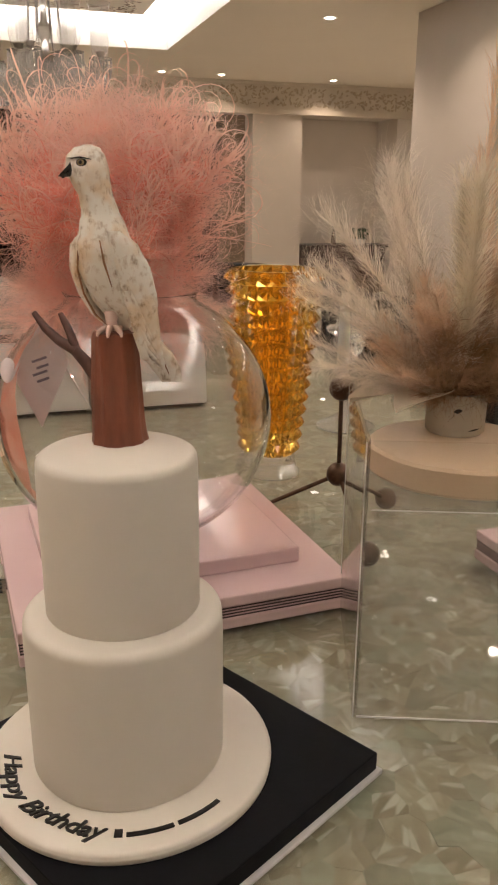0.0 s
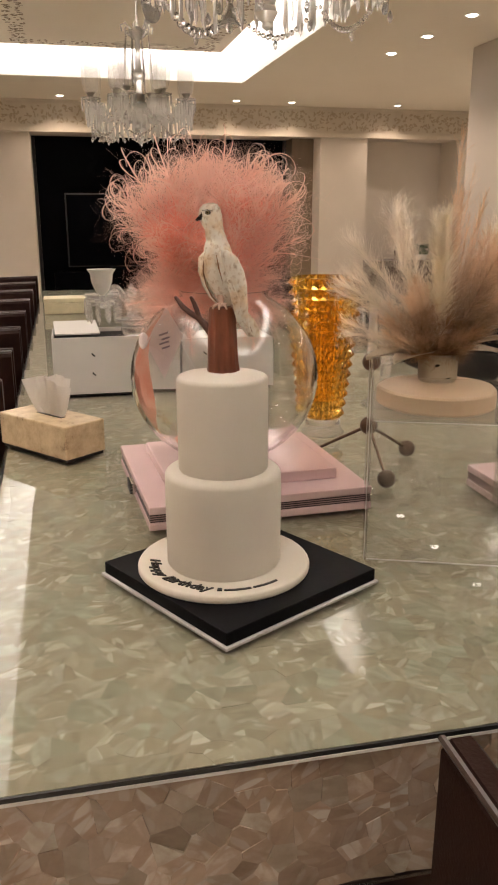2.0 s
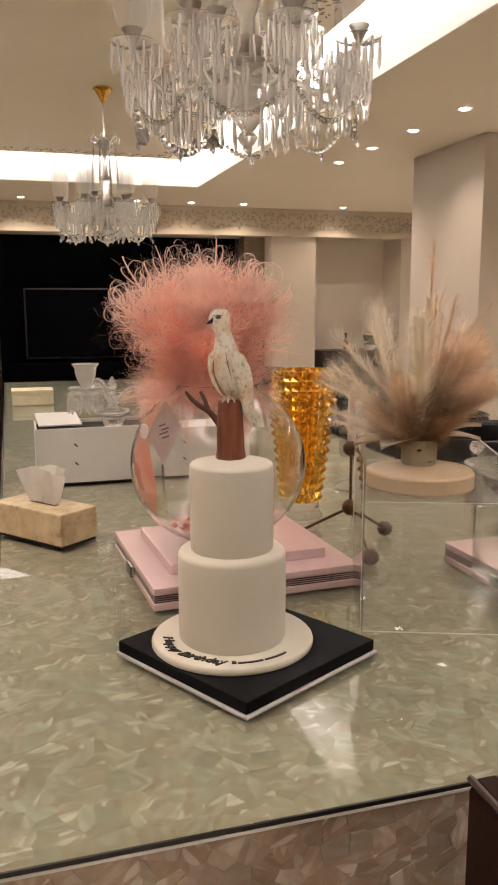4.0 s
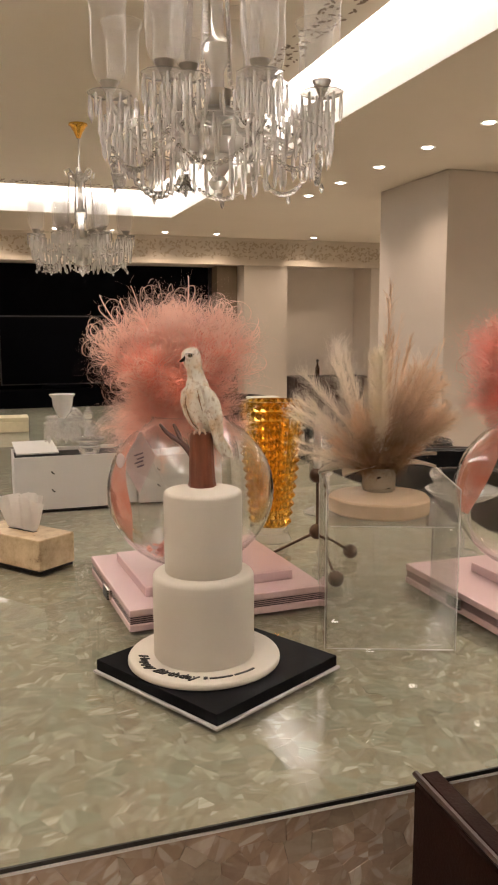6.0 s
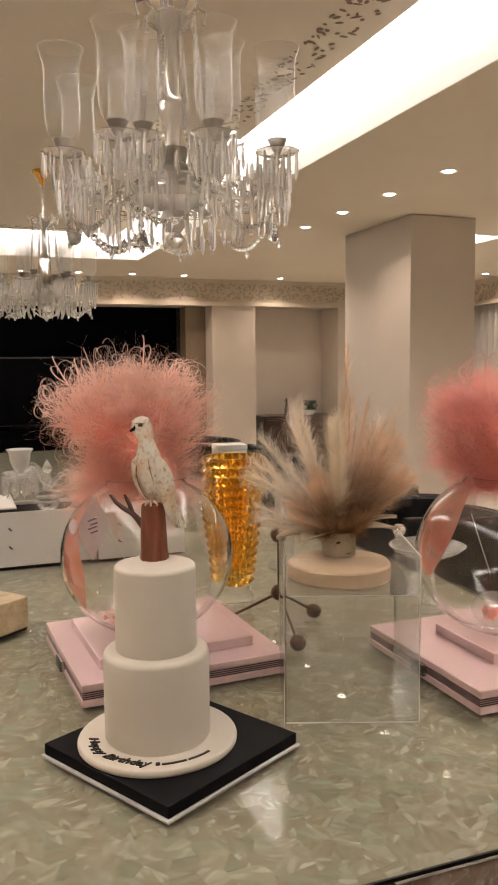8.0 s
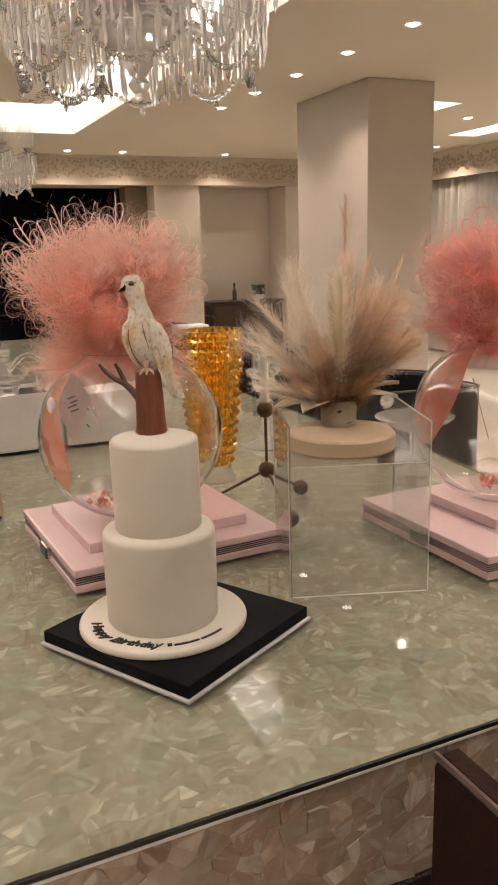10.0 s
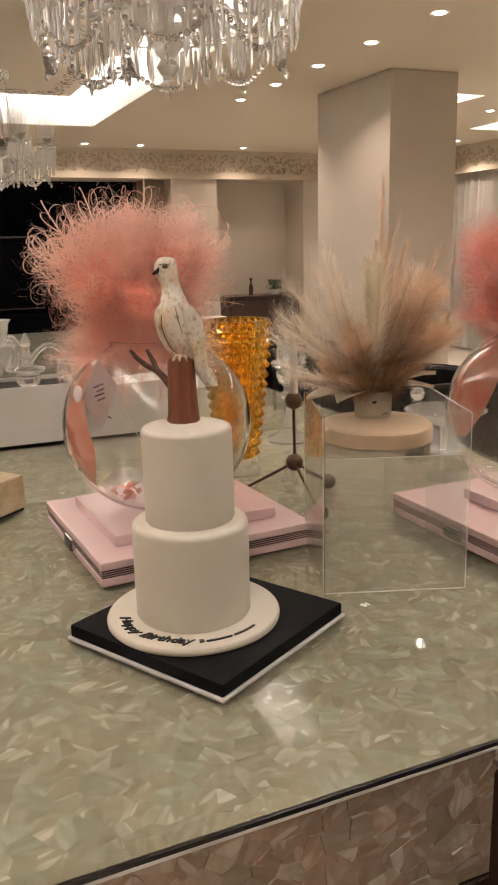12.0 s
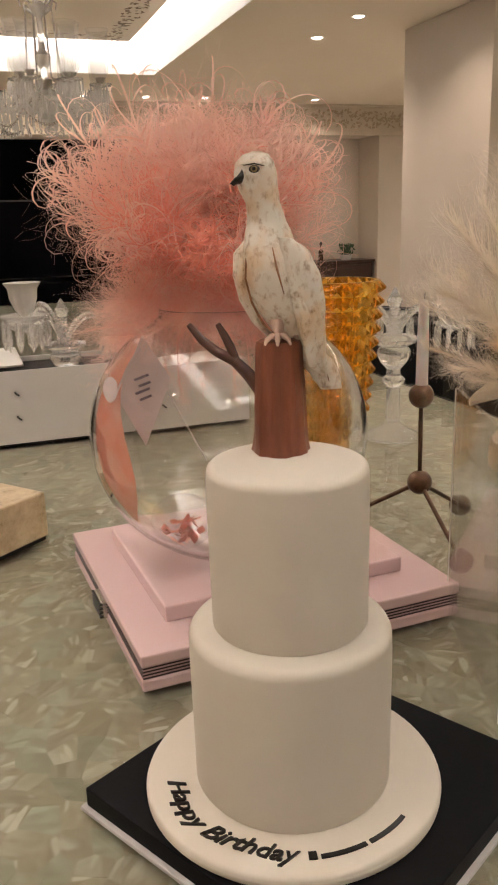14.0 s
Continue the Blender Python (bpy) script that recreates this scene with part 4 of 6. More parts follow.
    # legs and toes
    for lx, ly in ((-0.002, -0.009), (0.008, 0.006)):
        n1 = len(bm.faces)
        tube([(lx, ly + 0.004, 0.018), (lx, ly, 0.002)], [0.0075, 0.0045], 10, bm)
        for a in (-150, -100, -50, 60):
            d = Vector((math.cos(radians(a)), math.sin(radians(a)), 0))
            p = Vector((lx, ly, 0.002))
            tube([p, p + 0.007 * d + Vector((0, 0, 0.0022)), p + 0.0135 * d + Vector((0, 0, -0.0012)), p + 0.016 * d + Vector((0, 0, -0.006))], [0.0028, 0.003, 0.0025, 0.0012], 8, bm)
        for f in list(bm.faces)[n1:]:
            f.material_index = 3
    return bm


me = finish(bird_mesh(), "bird_figurine", [M_PLUMAGE, M_BEAK, M_EYE, M_CLAW, M_SEAM], True, 1.2)
bird = new("bird_figurine", me)
bird.matrix_world = pose(cx, cy, BOARD_TOP) @ LOCAL @ pose(0, 0, SH)
tagged(bird, "cream speckled sugar bird with a black beak, perched on a stump", "figurine")

# ---------------------------------------------------------------- pink boxes
BW, BD = 0.508, 0.482


def pink_box(m, panel_x, panel_y, label):
    b = thing("presentation_box", m, label, "box", "pink boxes")
    part("base", box_bm(BW, BD, 0.018, 0.003), M_PINK, b)
    band = part("striped_band", box_bm(BW - 0.006, BD - 0.006, 0.0185), M_PINKIN, b, "dusky band between base and lid", m=pose(0, 0, 0.0178))
    for k in range(4):
        part("stripe", box_bm(BW - 0.004, BD - 0.004, 0.0019), M_STRIPE, band, "thin dark line", m=pose(0, 0, 0.0012 + k * 0.0048))
    lid = part("lid", box_bm(BW, BD, 0.018, 0.003), M_PINK, b, m=pose(0, 0, 0.0362))
    part("raised_panel", box_bm(panel_x, panel_y, 0.026, 0.003), M_PINK, lid, m=pose(0.0, 0.0, 0.0178))
    cl = part("clasp", box_bm(0.012, 0.052, 0.030, 0.003), M_STEEL, b, "small metal clasp", m=pose(-BW / 2 - 0.004, -0.01, 0.012))
    for k in range(4):
        part("ridge", box_bm(0.006, 0.056, 0.0034, 0.0008), M_BLACK, cl, m=pose(-0.0055, 0, 0.003 + k * 0.0070))
    return b


BOX1 = (0.5775, 1.010, 3.0)
BOX2 = (1.388, 0.645, 0.5)
pink_box(turn_z(BOX1[0], BOX1[1], TOP, BOX1[2]), BW - 0.115, BD - 0.15, "flat pink lacquered box with dark striped band and raised lid")
pink_box(turn_z(BOX2[0], BOX2[1], TOP, BOX2[2]), 0.25, 0.24, "flat pink lacquered box with striped band and small raised pad")
PAD = TOP + 0.0802

# ---------------------------------------------------------------- feathers


def fibres(specs, name, mat):
    """Many thin tapering flat barbs as one mesh. specs: lists of (points, half width)."""
    sides = 2
    verts, faces = [], []
    for pts, r in specs:
        n = len(pts)
        base = len(verts)
        for i, p in enumerate(pts):
            d = pts[min(i + 1, n - 1)] - pts[max(i - 1, 0)]
            u = np.cross(d, (0.3, 0.5, 0.81))
            u /= np.linalg.norm(u) + 1e-9
            q = 1.3 * r * (1 - 0.7 * i / (n - 1))
            verts += [p + q * u, p - q * u]
        for i in range(n - 1):
            a = base + i * sides
            faces.append((a, a + 1, a + 3, a + 2))
    me = bpy.data.meshes.new(name)
    me.from_pydata([tuple(v) for v in verts], [], faces)
    me.materials.append(mat)
    me.shade_smooth()
    return me


def rot(v, axis, a):
    c, s = math.cos(a), math.sin(a)
    return v * c + np.cross(axis, v) * s + axis * (axis @ v) * (1 - c)


def plume(seed, name, mat, length=0.26, barbs=300, barb=0.085, radius=0.0006, bare=0.25, lean=65, curl=2.6, droop=0.35, steps=6, rachis=0.0012):
    """One feather or seed head along z: a bent quill with barbs to all sides."""
    rng = np.random.RandomState(seed)
    ts = np.linspace(0, 1, 9)
    side = np.array([math.cos(seed * 2.4), math.sin(seed * 2.4), 0])
    quill = [np.array([0, 0, length * t]) * (1 - 0.10 * droop * t * t) + side * droop * length * t * t * 0.5 for t in ts]
    specs = [(quill, rachis)]
    for i in range(barbs):
        t = bare + (1 - bare) * (i + rng.rand()) / barbs
        j = min(int(t * 8), 7)
        w = t * 8 - j
        p = quill[j] * (1 - w) + quill[j + 1] * w
        tan = quill[j + 1] - quill[j]
        tan = tan / np.linalg.norm(tan)
        a = rng.rand() * 6.2832
        out = np.array([math.cos(a), math.sin(a), 0])
        out = out - tan * (out @ tan)
        out /= np.linalg.norm(out)
        k = radians(lean * (1.15 - 0.55 * t) + rng.randn() * 12)
        d = math.cos(k) * tan + math.sin(k) * out
        axis = rng.randn(3)
        axis -= d * (axis @ d)
        axis /= np.linalg.norm(axis)
        ln = barb * (0.55 + 0.6 * rng.rand()) * (1 if t < 0.85 else 1.1 - 0.8 * (t - 0.85) / 0.15 * 0.5)
        cu = curl * (0.3 + rng.rand())
        pts = [p]
        for s in range(steps):
            d2 = rot(d, axis, cu * ((s + 1) / steps) ** 2.2)
            pts.append(pts[-1] + d2 * ln / steps)
        specs.append((pts, radius * (0.7 + 0.6 * rng.rand())))
    return fibres(specs, name, mat)


def plumes(mat, down, deep):
    """Long curly feathers, broad soft down, short deep-coloured inner feathers."""
    return ([plume(s, "feather", mat, barbs=56, barb=0.130, radius=0.00072, bare=0.42, curl=6.2, steps=10, rachis=0.0016) for s in range(1, 5)],
            [plume(s, "curl_feather", mat, length=0.25, barbs=20, barb=0.125, radius=0.0011, bare=0.70, lean=60, curl=8.0, steps=14, rachis=0.0012) for s in range(15, 18)],
            [plume(s, "down_feather", down, length=0.235, barbs=420, barb=0.125, radius=0.00016, bare=0.12, curl=3.0, steps=5, rachis=0.0014) for s in range(11, 13)],
            [plume(s, "feather", deep, length=0.20, barbs=120, barb=0.085, radius=0.0009, bare=0.1, curl=3.6, steps=8) for s in range(7, 9)])


PLUMES = {1: plumes(M_FEATHER, M_DOWN, M_FEATHERDEEP), 5: plumes(M_FEATHERRED, M_DOWNRED, M_FEATHERDEEP)}


def aim(direction, roll):
    q = Vector(direction).to_track_quat("Z", "Y").to_matrix().to_4x4()
    return q @ pose(0, 0, 0, 0, 0, roll)


def feather_bouquet(x, y, z, seed, up=0.165):
    rng = random.Random(seed)
    b = thing("feather_bouquet", pose(x, y, z) @ Matrix.Scale(1.0 if seed == 1 else 0.91, 4), "large round puff of curly coral ostrich feathers in a glass globe", "feathers", "feather bouquets")
    n = 40
    full = seed == 1                        # the coral puff hangs over the lip, the rose one sits higher
    span = 1.87 if full else 1.62
    curly, loops, down, deep = PLUMES[seed]
    for i in range(n):
        u = 1 - span * (i + 0.5) / n            # from the top down to well below the middle
        a = i * 2.399963 + rng.random() * 0.4
        r = math.sqrt(max(0, 1 - u * u))
        R = 0.186 * (0.85 + 0.25 * rng.random())
        tgt = Vector((R * r * math.cos(a), R * r * math.sin(a), up + 1.22 * R * u))
        start = Vector((0.02 * r * math.cos(a), 0.02 * r * math.sin(a), 0.0))
        d = tgt - start
        s = min(max(d.length / 0.265, 0.55), 1.12)
        part("feather", curly[i % 4], None, b, m=Matrix.Translation(start) @ aim(d, rng.random() * 360) @ Matrix.Scale(s, 4))
    for i in range(44):
        u = 1 - span * (i + 0.5) / 44
        a = i * 2.399963 + 1.1
        r = math.sqrt(max(0, 1 - u * u))
        d = Vector((0.155 * r * math.cos(a), 0.155 * r * math.sin(a), up + 0.198 * u))
        part("down_feather", down[i % 2], None, b, "soft coral down", Matrix.Translation((0, 0, 0.01)) @ aim(d, rng.random() * 360) @ Matrix.Scale(min(max(d.length / 0.235, 0.5), 1.2), 4))
    for i in range(34 if seed == 1 else 12):   # wide loops that stand out of the outline
        u = 1 - 1.55 * (i + 0.5) / (34 if seed == 1 else 12)
        a = i * 2.399963 + 0.6
        r = math.sqrt(max(0, 1 - u * u))
        d = Vector((0.19 * r * math.cos(a), 0.19 * r * math.sin(a), up + 0.212 * u))
        part("curl_feather", loops[i % 3], None, b, "pale curling feather tip", aim(d, rng.random() * 360) @ Matrix.Scale(min(max(d.length / 0.275, 0.6), 1.3), 4))
    for i in range(26 if full else 10):     # a soft skirt that droops towards the glass
        a = i * 0.2417
        d = Vector((math.cos(a), math.sin(a), (-0.45 if full else 0.05) + 0.5 * rng.random()))
        part("down_feather", down[i % 2], None, b, "soft coral down", Matrix.Translation((0, 0, 0.050)) @ aim(d, rng.random() * 360) @ Matrix.Scale(0.66 + 0.2 * rng.random(), 4))
    for i in range(22):                     # dense down where the quills gather in the neck
        a = i * 2.399963
        d = Vector((math.cos(a), math.sin(a), 0.35 + 0.9 * rng.random()))
        part("down_feather", down[i % 2], None, b, "soft coral down", Matrix.Translation((0, 0, -0.015)) @ aim(d, rng.random() * 360) @ Matrix.Scale(0.5 + 0.15 * rng.random(), 4))
    for i in range(22 if full else 0):      # a fringe over the lip, and a few plumes down inside the glass
        a = i * 2.399963 + 0.3
        c = Vector((0.085 * math.cos(a), 0.085 * math.sin(a), 0.0))
        d = Vector((math.cos(a), math.sin(a), -0.7 + 0.8 * rng.random())) if i % 3 else Vector((0.3 * math.cos(a), 0.3 * math.sin(a), -1.0))
        part("down_feather", down[i % 2], None, b, "soft coral down", Matrix.Translation(c) @ aim(d, rng.random() * 360) @ Matrix.Scale(0.40 + 0.15 * rng.random(), 4))
    for i in range(20):
        a = i * 2.4
        d = Vector((math.cos(a) * 0.6, math.sin(a) * 0.6 - 0.4, 0.45 + 0.55 * rng.random()))
        part("feather", deep[i % 2], None, b, "deep coral inner feather", m=Matrix.Translation((0, -0.02, 0.05)) @ aim(d, rng.random() * 360))
    return b


def globe(x, y, z, seed):
    """Round blown-glass vase with a narrow mouth; tag, quills and a small glass bubble in it."""
    g = thing("globe_vase", pose(x, y, z), "large clear blown-glass globe vase standing on a pink box", "vase", "glass globes")
    R, th, FL = 0.220, 0.0050, 0.94
    a0, a1 = -76, 61
    outer = [(R * math.cos(radians(a)), R * FL * (math.sin(radians(a)) + 0.970)) for a in np.linspace(a0, a1, 26)]
    nr, nz = outer[-1]
    outer += [(nr * 0.955, nz + 0.006), (nr * 0.955, nz + 0.012), (nr * 0.985, nz + 0.018)]
    inner = [((R - th) * math.cos(radians(a)), R * FL * 0.970 + (R * FL - th) * math.sin(radians(a))) for a in np.linspace(a0, a1, 26)]
    inner += [(r - 0.006, zz) for r, zz in outer[-3:]]
    prof = [(0, 0.0)] + outer + inner[::-1] + [(0, th)]
    vis = part("vessel", lathe(prof, 96), M_GLOBE, g, "clear blown glass")
    vis.visible_shadow = False
    return g, nz + 0.015


G1 = (0.548, 1.000)
G2 = (1.388, 0.655)
for (gx, gy), sd in ((G1, 1), (G2, 5)):
    g, top = globe(gx, gy, PAD, sd)
    rng = random.Random(sd)
    bub = part("glass_bubble", lathe([(0, 0.004), (0.03, 0.006), (0.048, 0.025), (0.052, 0.045), (0.045, 0.068), (0.026, 0.083), (0.012, 0.088), (0, 0.089)], 28), M_BUBBLE, g, "small glass bubble at the bottom", m=pose(-0.085 if sd == 1 else -0.03, 0.0, 0.014))
    bub.visible_shadow = False
    bm = bmesh.new()
    for i in range(34):
        a, r = rng.random() * 6.28, rng.random() * 0.032
        c = Vector((r * math.cos(a), r * math.sin(a) - 0.01, 0.016 + rng.random() * 0.03))
        u = Vector((rng.random() - 0.5, rng.random() - 0.5, rng.random() * 0.5)).normalized() * 0.013
        v = u.cross(Vector((0.2, 0.3, 1))).normalized() * 0.008
        bm.faces.new([bm.verts.new(c - u), bm.verts.new(c + v), bm.verts.new(c + u * 1.1), bm.verts.new(c - v)])
    bmesh.ops.solidify(bm, geom=bm.faces[:], thickness=0.0012)
    part("petals", bm, M_FEATHER, bub, "pink petals inside")
    part("quill", tube([(-0.120, -0.03, 0.315), (-0.085, -0.016, 0.245), (-0.040, 0.0, 0.155)], 0.0013, 6), M_FROST, g, "pale bare quill")
    # a broad coral feather bent along the glass, with its tag
    bm = bmesh.new()
    rows = []
    for i in range(13):
        e = radians((-42 + 104 * i / 12) if sd == 1 else (-12 + 84 * i / 12))
        w = (0.085 if sd == 1 else 0.10) * math.sin(math.pi * (i + 0.6) / 13.2) ** 0.7
        row = []
        for k in range(5):
            az = radians(184 if sd == 1 else 170) + (k - 2) / 2 * w / 0.215 + (0.15 * math.sin(i * 0.5) if sd == 1 else 0)
            row.append(bm.verts.new((0.2105 * math.cos(e) * math.cos(az), 0.2105 * math.cos(e) * math.sin(az), 0.2006 + 0.198 * math.sin(e))))
        rows.append(row)
    for a, b in zip(rows, rows[1:]):
        for k in range(4):
            bm.faces.new((a[k], a[k + 1], b[k + 1], b[k]))
    bmesh.ops.solidify(bm, geom=bm.faces[:], thickness=0.001)
    part("petal_feather", bm, M_PETAL, g, "broad coral feather lying against the glass", pose(0, 0, 0, 0, 0, 0))
    if sd == 1:
        bm = bmesh.new()
        bm.faces.new([bm.verts.new(v) for v in ((0, 0, -0.066), (0.036, 0, 0.012), (0.006, 0, 0.066), (-0.030, 0, -0.002))])
        bmesh.ops.solidify(bm, geom=bm.faces[:], thickness=0.0008)
        tag = part("tag", bm, M_CARD, g, "white diamond-shaped card tag with script", pose(-0.148, -0.056, 0.290, -12, 0, VIEW + 6) @ Matrix.Scale(1.22, 4), sm=False)
        for k in range(4):
            part("ink_bar", box_bm(0.018 - 0.003 * (k % 2), 0.0006, 0.003), M_INK, tag, m=pose(0.002 + 0.003 * (k % 2), -0.0022, 0.014 - 0.008 * k) @ pose(0, 0, 0, 0, -18, 0), sm=False)
        part("bow", ball(0.012, (-0.036, -0.002, 0.004), None, 10, 8, (0.8, 0.3, 1.3)), M_CARD, tag, "small white bow")
    feather_bouquet(gx - (0.02 if sd == 1 else 0.03), gy + (0.05 if sd == 1 else 0.02), PAD + top - 0.03, sd, 0.232 if sd == 1 else 0.228)

# ---------------------------------------------------------------- amber vase
def studded(profile, rows, cols, out):
    """A tapering vessel covered in pointed square studs. profile(t) gives radius and height."""
    bm = bmesh.new()
    grid = []
    for j in range(rows + 1):
        r, zz = profile(j / rows)
        grid.append([bm.verts.new((r * math.cos(2 * math.pi * (i + 0.5 * 0) / cols), r * math.sin(2 * math.pi * i / cols), zz)) for i in range(cols)])
    for j in range(rows):
        r, zz = profile((j + 0.5) / rows)
        o = out * (0.75 + 0.35 * j / rows)
        for i in range(cols):
            a = 2 * math.pi * (i + 0.5) / cols
            apex = bm.verts.new(((r + o) * math.cos(a), (r + o) * math.sin(a), zz - 0.002))
            q = [grid[j][i], grid[j][(i + 1) % cols], grid[j + 1][(i + 1) % cols], grid[j + 1][i]]
            for k in range(4):
                bm.faces.new((q[k], q[(k + 1) % 4], apex))
    inner = []
    for j in range(rows, 1, -2):
        r, zz = profile(j / rows)
        inner.append([bm.verts.new(((r - 0.012) * math.cos(2 * math.pi * i / cols), (r - 0.012) * math.sin(2 * math.pi * i / cols), zz)) for i in range(cols)])
    seq = [grid[-1]] + inner
    for a, b in zip(seq, seq[1:]):
        for i in range(cols):
            bm.faces.new((a[i], a[(i + 1) % cols], b[(i + 1) % cols], b[i]))
    bm.faces.new(seq[-1])
    bm.faces.new(grid[0][::-1])
    return bm


VX, VY = 0.935, 1.425
vase = thing("amber_vase", pose(VX, VY, TOP), "tall amber cut-glass vase covered in pointed studs", "vase")
body = part("body", studded(lambda t: (0.050 + 0.049 * t ** 0.9, 0.052 + 0.418 * t), 14, 24, 0.0155), M_AMBER, vase, "amber glass with rows of studs", sm=False)
body.visible_shadow = False
ft = part("foot", lathe([(0, 0), (0.062, 0), (0.065, 0.004), (0.064, 0.010), (0.056, 0.018), (0.053, 0.034), (0.051, 0.0516), (0, 0.0516)], 40), M_DISH, vase, "clear glass foot")
ft.visible_shadow = False

# ---------------------------------------------------------------- molecule candle holder
mol = thing("candle_holder", pose(0.943, 1.068, TOP), "dark bronze molecule-shaped candle holder on the table", "candle holder")
C = Vector((0, 0, 0.116))
part("hub", ball(0.0235, C, u=20, v=14), M_BRONZE, mol)
tops = Vector((0.002, 0.006, 0.282))
part("cup_ball", ball(0.0235, tops, u=20, v=14), M_BRONZE, mol)
part("rod", tube([C, C + (tops - C) * 0.15, tops - (tops - C) * 0.15, tops], [0.008, 0.0042, 0.0042, 0.007], 10), M_BRONZE, mol)
for fx, fy in ((0.143, 0.073), (-0.012, -0.160), (-0.135, 0.095)):
    F = Vector((fx, fy, 0.0235))
    part("foot_ball", ball(0.0225, F, u=20, v=14), M_BRONZE, mol)
    part("rod", tube([C, C + (F - C) * 0.15, F - (F - C) * 0.15, F], [0.008, 0.0042, 0.0042, 0.007], 10), M_BRONZE, mol)
can = thing("candle", pose(0.945, 1.074, TOP + 0.300), "white taper candle standing in the bronze holder", "candle")
part("wax", lathe([(0, 0), (0.0115, 0), (0.0105, 0.09), (0.0085, 0.150), (0.006, 0.157), (0, 0.158)], 18), M_WAX, can)
part("wick", tube([(0, 0, 0.157), (0.001, 0, 0.165), (0.003, 0, 0.169)], 0.0009, 6), M_BLACK, can)

# ---------------------------------------------------------------- acrylic stand with dried grasses
AX, AY, AA = 0.9135, 0.6095, math.degrees(math.atan2(0.427 - 0.529, 0.998 - 0.728))
AS, AH, AT, WALL = 0.288, 0.282, 0.006, 0.360
stand = thing("acrylic_stand", turn_z(AX, AY, TOP, AA), "clear open-topped acrylic box with a wood slice on its shelf", "display stand")
for nm, args in (("front_panel", (AS, AT, WALL, 0, -AS / 2 + AT / 2)), ("back_panel", (AS, AT, WALL, 0, AS / 2 - AT / 2)), ("side_panel", (AT, AS - 2 * AT, WALL, -AS / 2 + AT / 2, 0)), ("side_panel", (AT, AS - 2 * AT, WALL, AS / 2 - AT / 2, 0))):
    sx, sy, sz, ox, oy = args
    o = part(nm, box_bm(sx - 0.0004, sy - 0.0004, sz, 0.0006, 1), M_ACRYL, stand, m=pose(ox, oy, 0.0004), sm=False)
    o.visible_shadow = False
o = part("shelf", box_bm(AS - 2 * AT - 0.001, AS - 2 * AT - 0.001, AT, 0.0006, 1), M_ACRYL, stand, m=pose(0, 0, AH - AT), sm=False)
o.visible_shadow = False
for sx_, sy_ in ((-1, -1), (1, -1), (-1, 1)):
    part("glued_edge", box_bm(0.0016, 0.0016, WALL - 0.001), M_ACRYLEDGE, stand, "pale glued edge", m=pose(sx_ * (AS / 2 - 0.0005), sy_ * (AS / 2 - 0.0005), 0.0005), sm=False)
part("glued_edge", box_bm(AS - 0.01, 0.0018, 0.0018), M_ACRYLEDGE, stand, "pale glued edge", m=pose(0, -AS / 2 - 0.0005, 0.0006), sm=False)
part("glued_edge", box_bm(AS - 0.02, 0.0009, 0.0009), M_ACRYLEDGE, stand, "pale edge of the shelf", m=pose(0, -AS / 2 - 0.0005, AH - 0.004), sm=False)
part("glued_edge", box_bm(0.0018, AS - 0.01, 0.0018), M_ACRYLEDGE, stand, "pale polished rim", m=pose(AS / 2 + 0.0005, 0, WALL - 0.0018), sm=False)
ZT = TOP + AH + 0.001
sl = thing("wood_slice", pose(AX - 0.012, AY + 0.0, ZT), "round pale wooden slice lying on the acrylic stand", "wood slice")
part("slice", lathe([(0, 0), (0.112, 0), (0.116, 0.004), (0.116, 0.032), (0.112, 0.036), (0, 0.0365)], 48, flute=lambda a, k: 1 + 0.015 * math.sin(3 * a) + 0.01 * math.sin(7 * a + 1)), M_SLICE, sl)
ZP = ZT + 0.0365
arr = thing("dried_arrangement", pose(AX + 0.011, AY + 0.050, ZP), "bunch of pale and brown pampas grass in a small grey pot", "dried flowers")
pot = part("pot", lathe([(0, 0), (0.036, 0), (0.039, 0.004), (0.040, 0.05), (0.039, 0.056), (0.034, 0.056), (0.033, 0.01), (0, 0.01)], 32), M_POT, arr, "small grey-beige pot")
for a, w, h, zz in ((-118, 16, 0.006, 0.036), (-84, 26, 0.0022, 0.010)):
    bm = bmesh.new()
    n = 8
    lo = [bm.verts.new((0.0408 * math.cos(radians(a + w * (i / n - 0.5))), 0.0408 * math.sin(radians(a + w * (i / n - 0.5))), zz - h / 2 * math.sin(math.pi * (i + 0.2) / (n + 0.4)) + 0.002 * i / n)) for i in range(n + 1)]
    hi = [bm.verts.new((0.0408 * math.cos(radians(a + w * (i / n - 0.5))), 0.0408 * math.sin(radians(a + w * (i / n - 0.5))), zz + h / 2 * math.sin(math.pi * (i + 0.2) / (n + 0.4)) + 0.002 * i / n)) for i in range(n + 1)]
    for i in range(n):
        bm.faces.new((lo[i], lo[i + 1], hi[i + 1], hi[i]))
    bmesh.ops.solidify(bm, geom=bm.faces[:], thickness=0.0008)
    part("leaf_mark", bm, M_BLACK, pot, "dark painted leaf mark")
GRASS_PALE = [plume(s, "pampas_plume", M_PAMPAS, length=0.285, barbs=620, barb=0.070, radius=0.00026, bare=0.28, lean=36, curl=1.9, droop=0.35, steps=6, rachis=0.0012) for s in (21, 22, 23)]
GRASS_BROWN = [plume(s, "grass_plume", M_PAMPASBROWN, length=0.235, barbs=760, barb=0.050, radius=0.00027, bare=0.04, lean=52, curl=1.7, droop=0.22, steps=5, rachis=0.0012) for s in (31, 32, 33)]
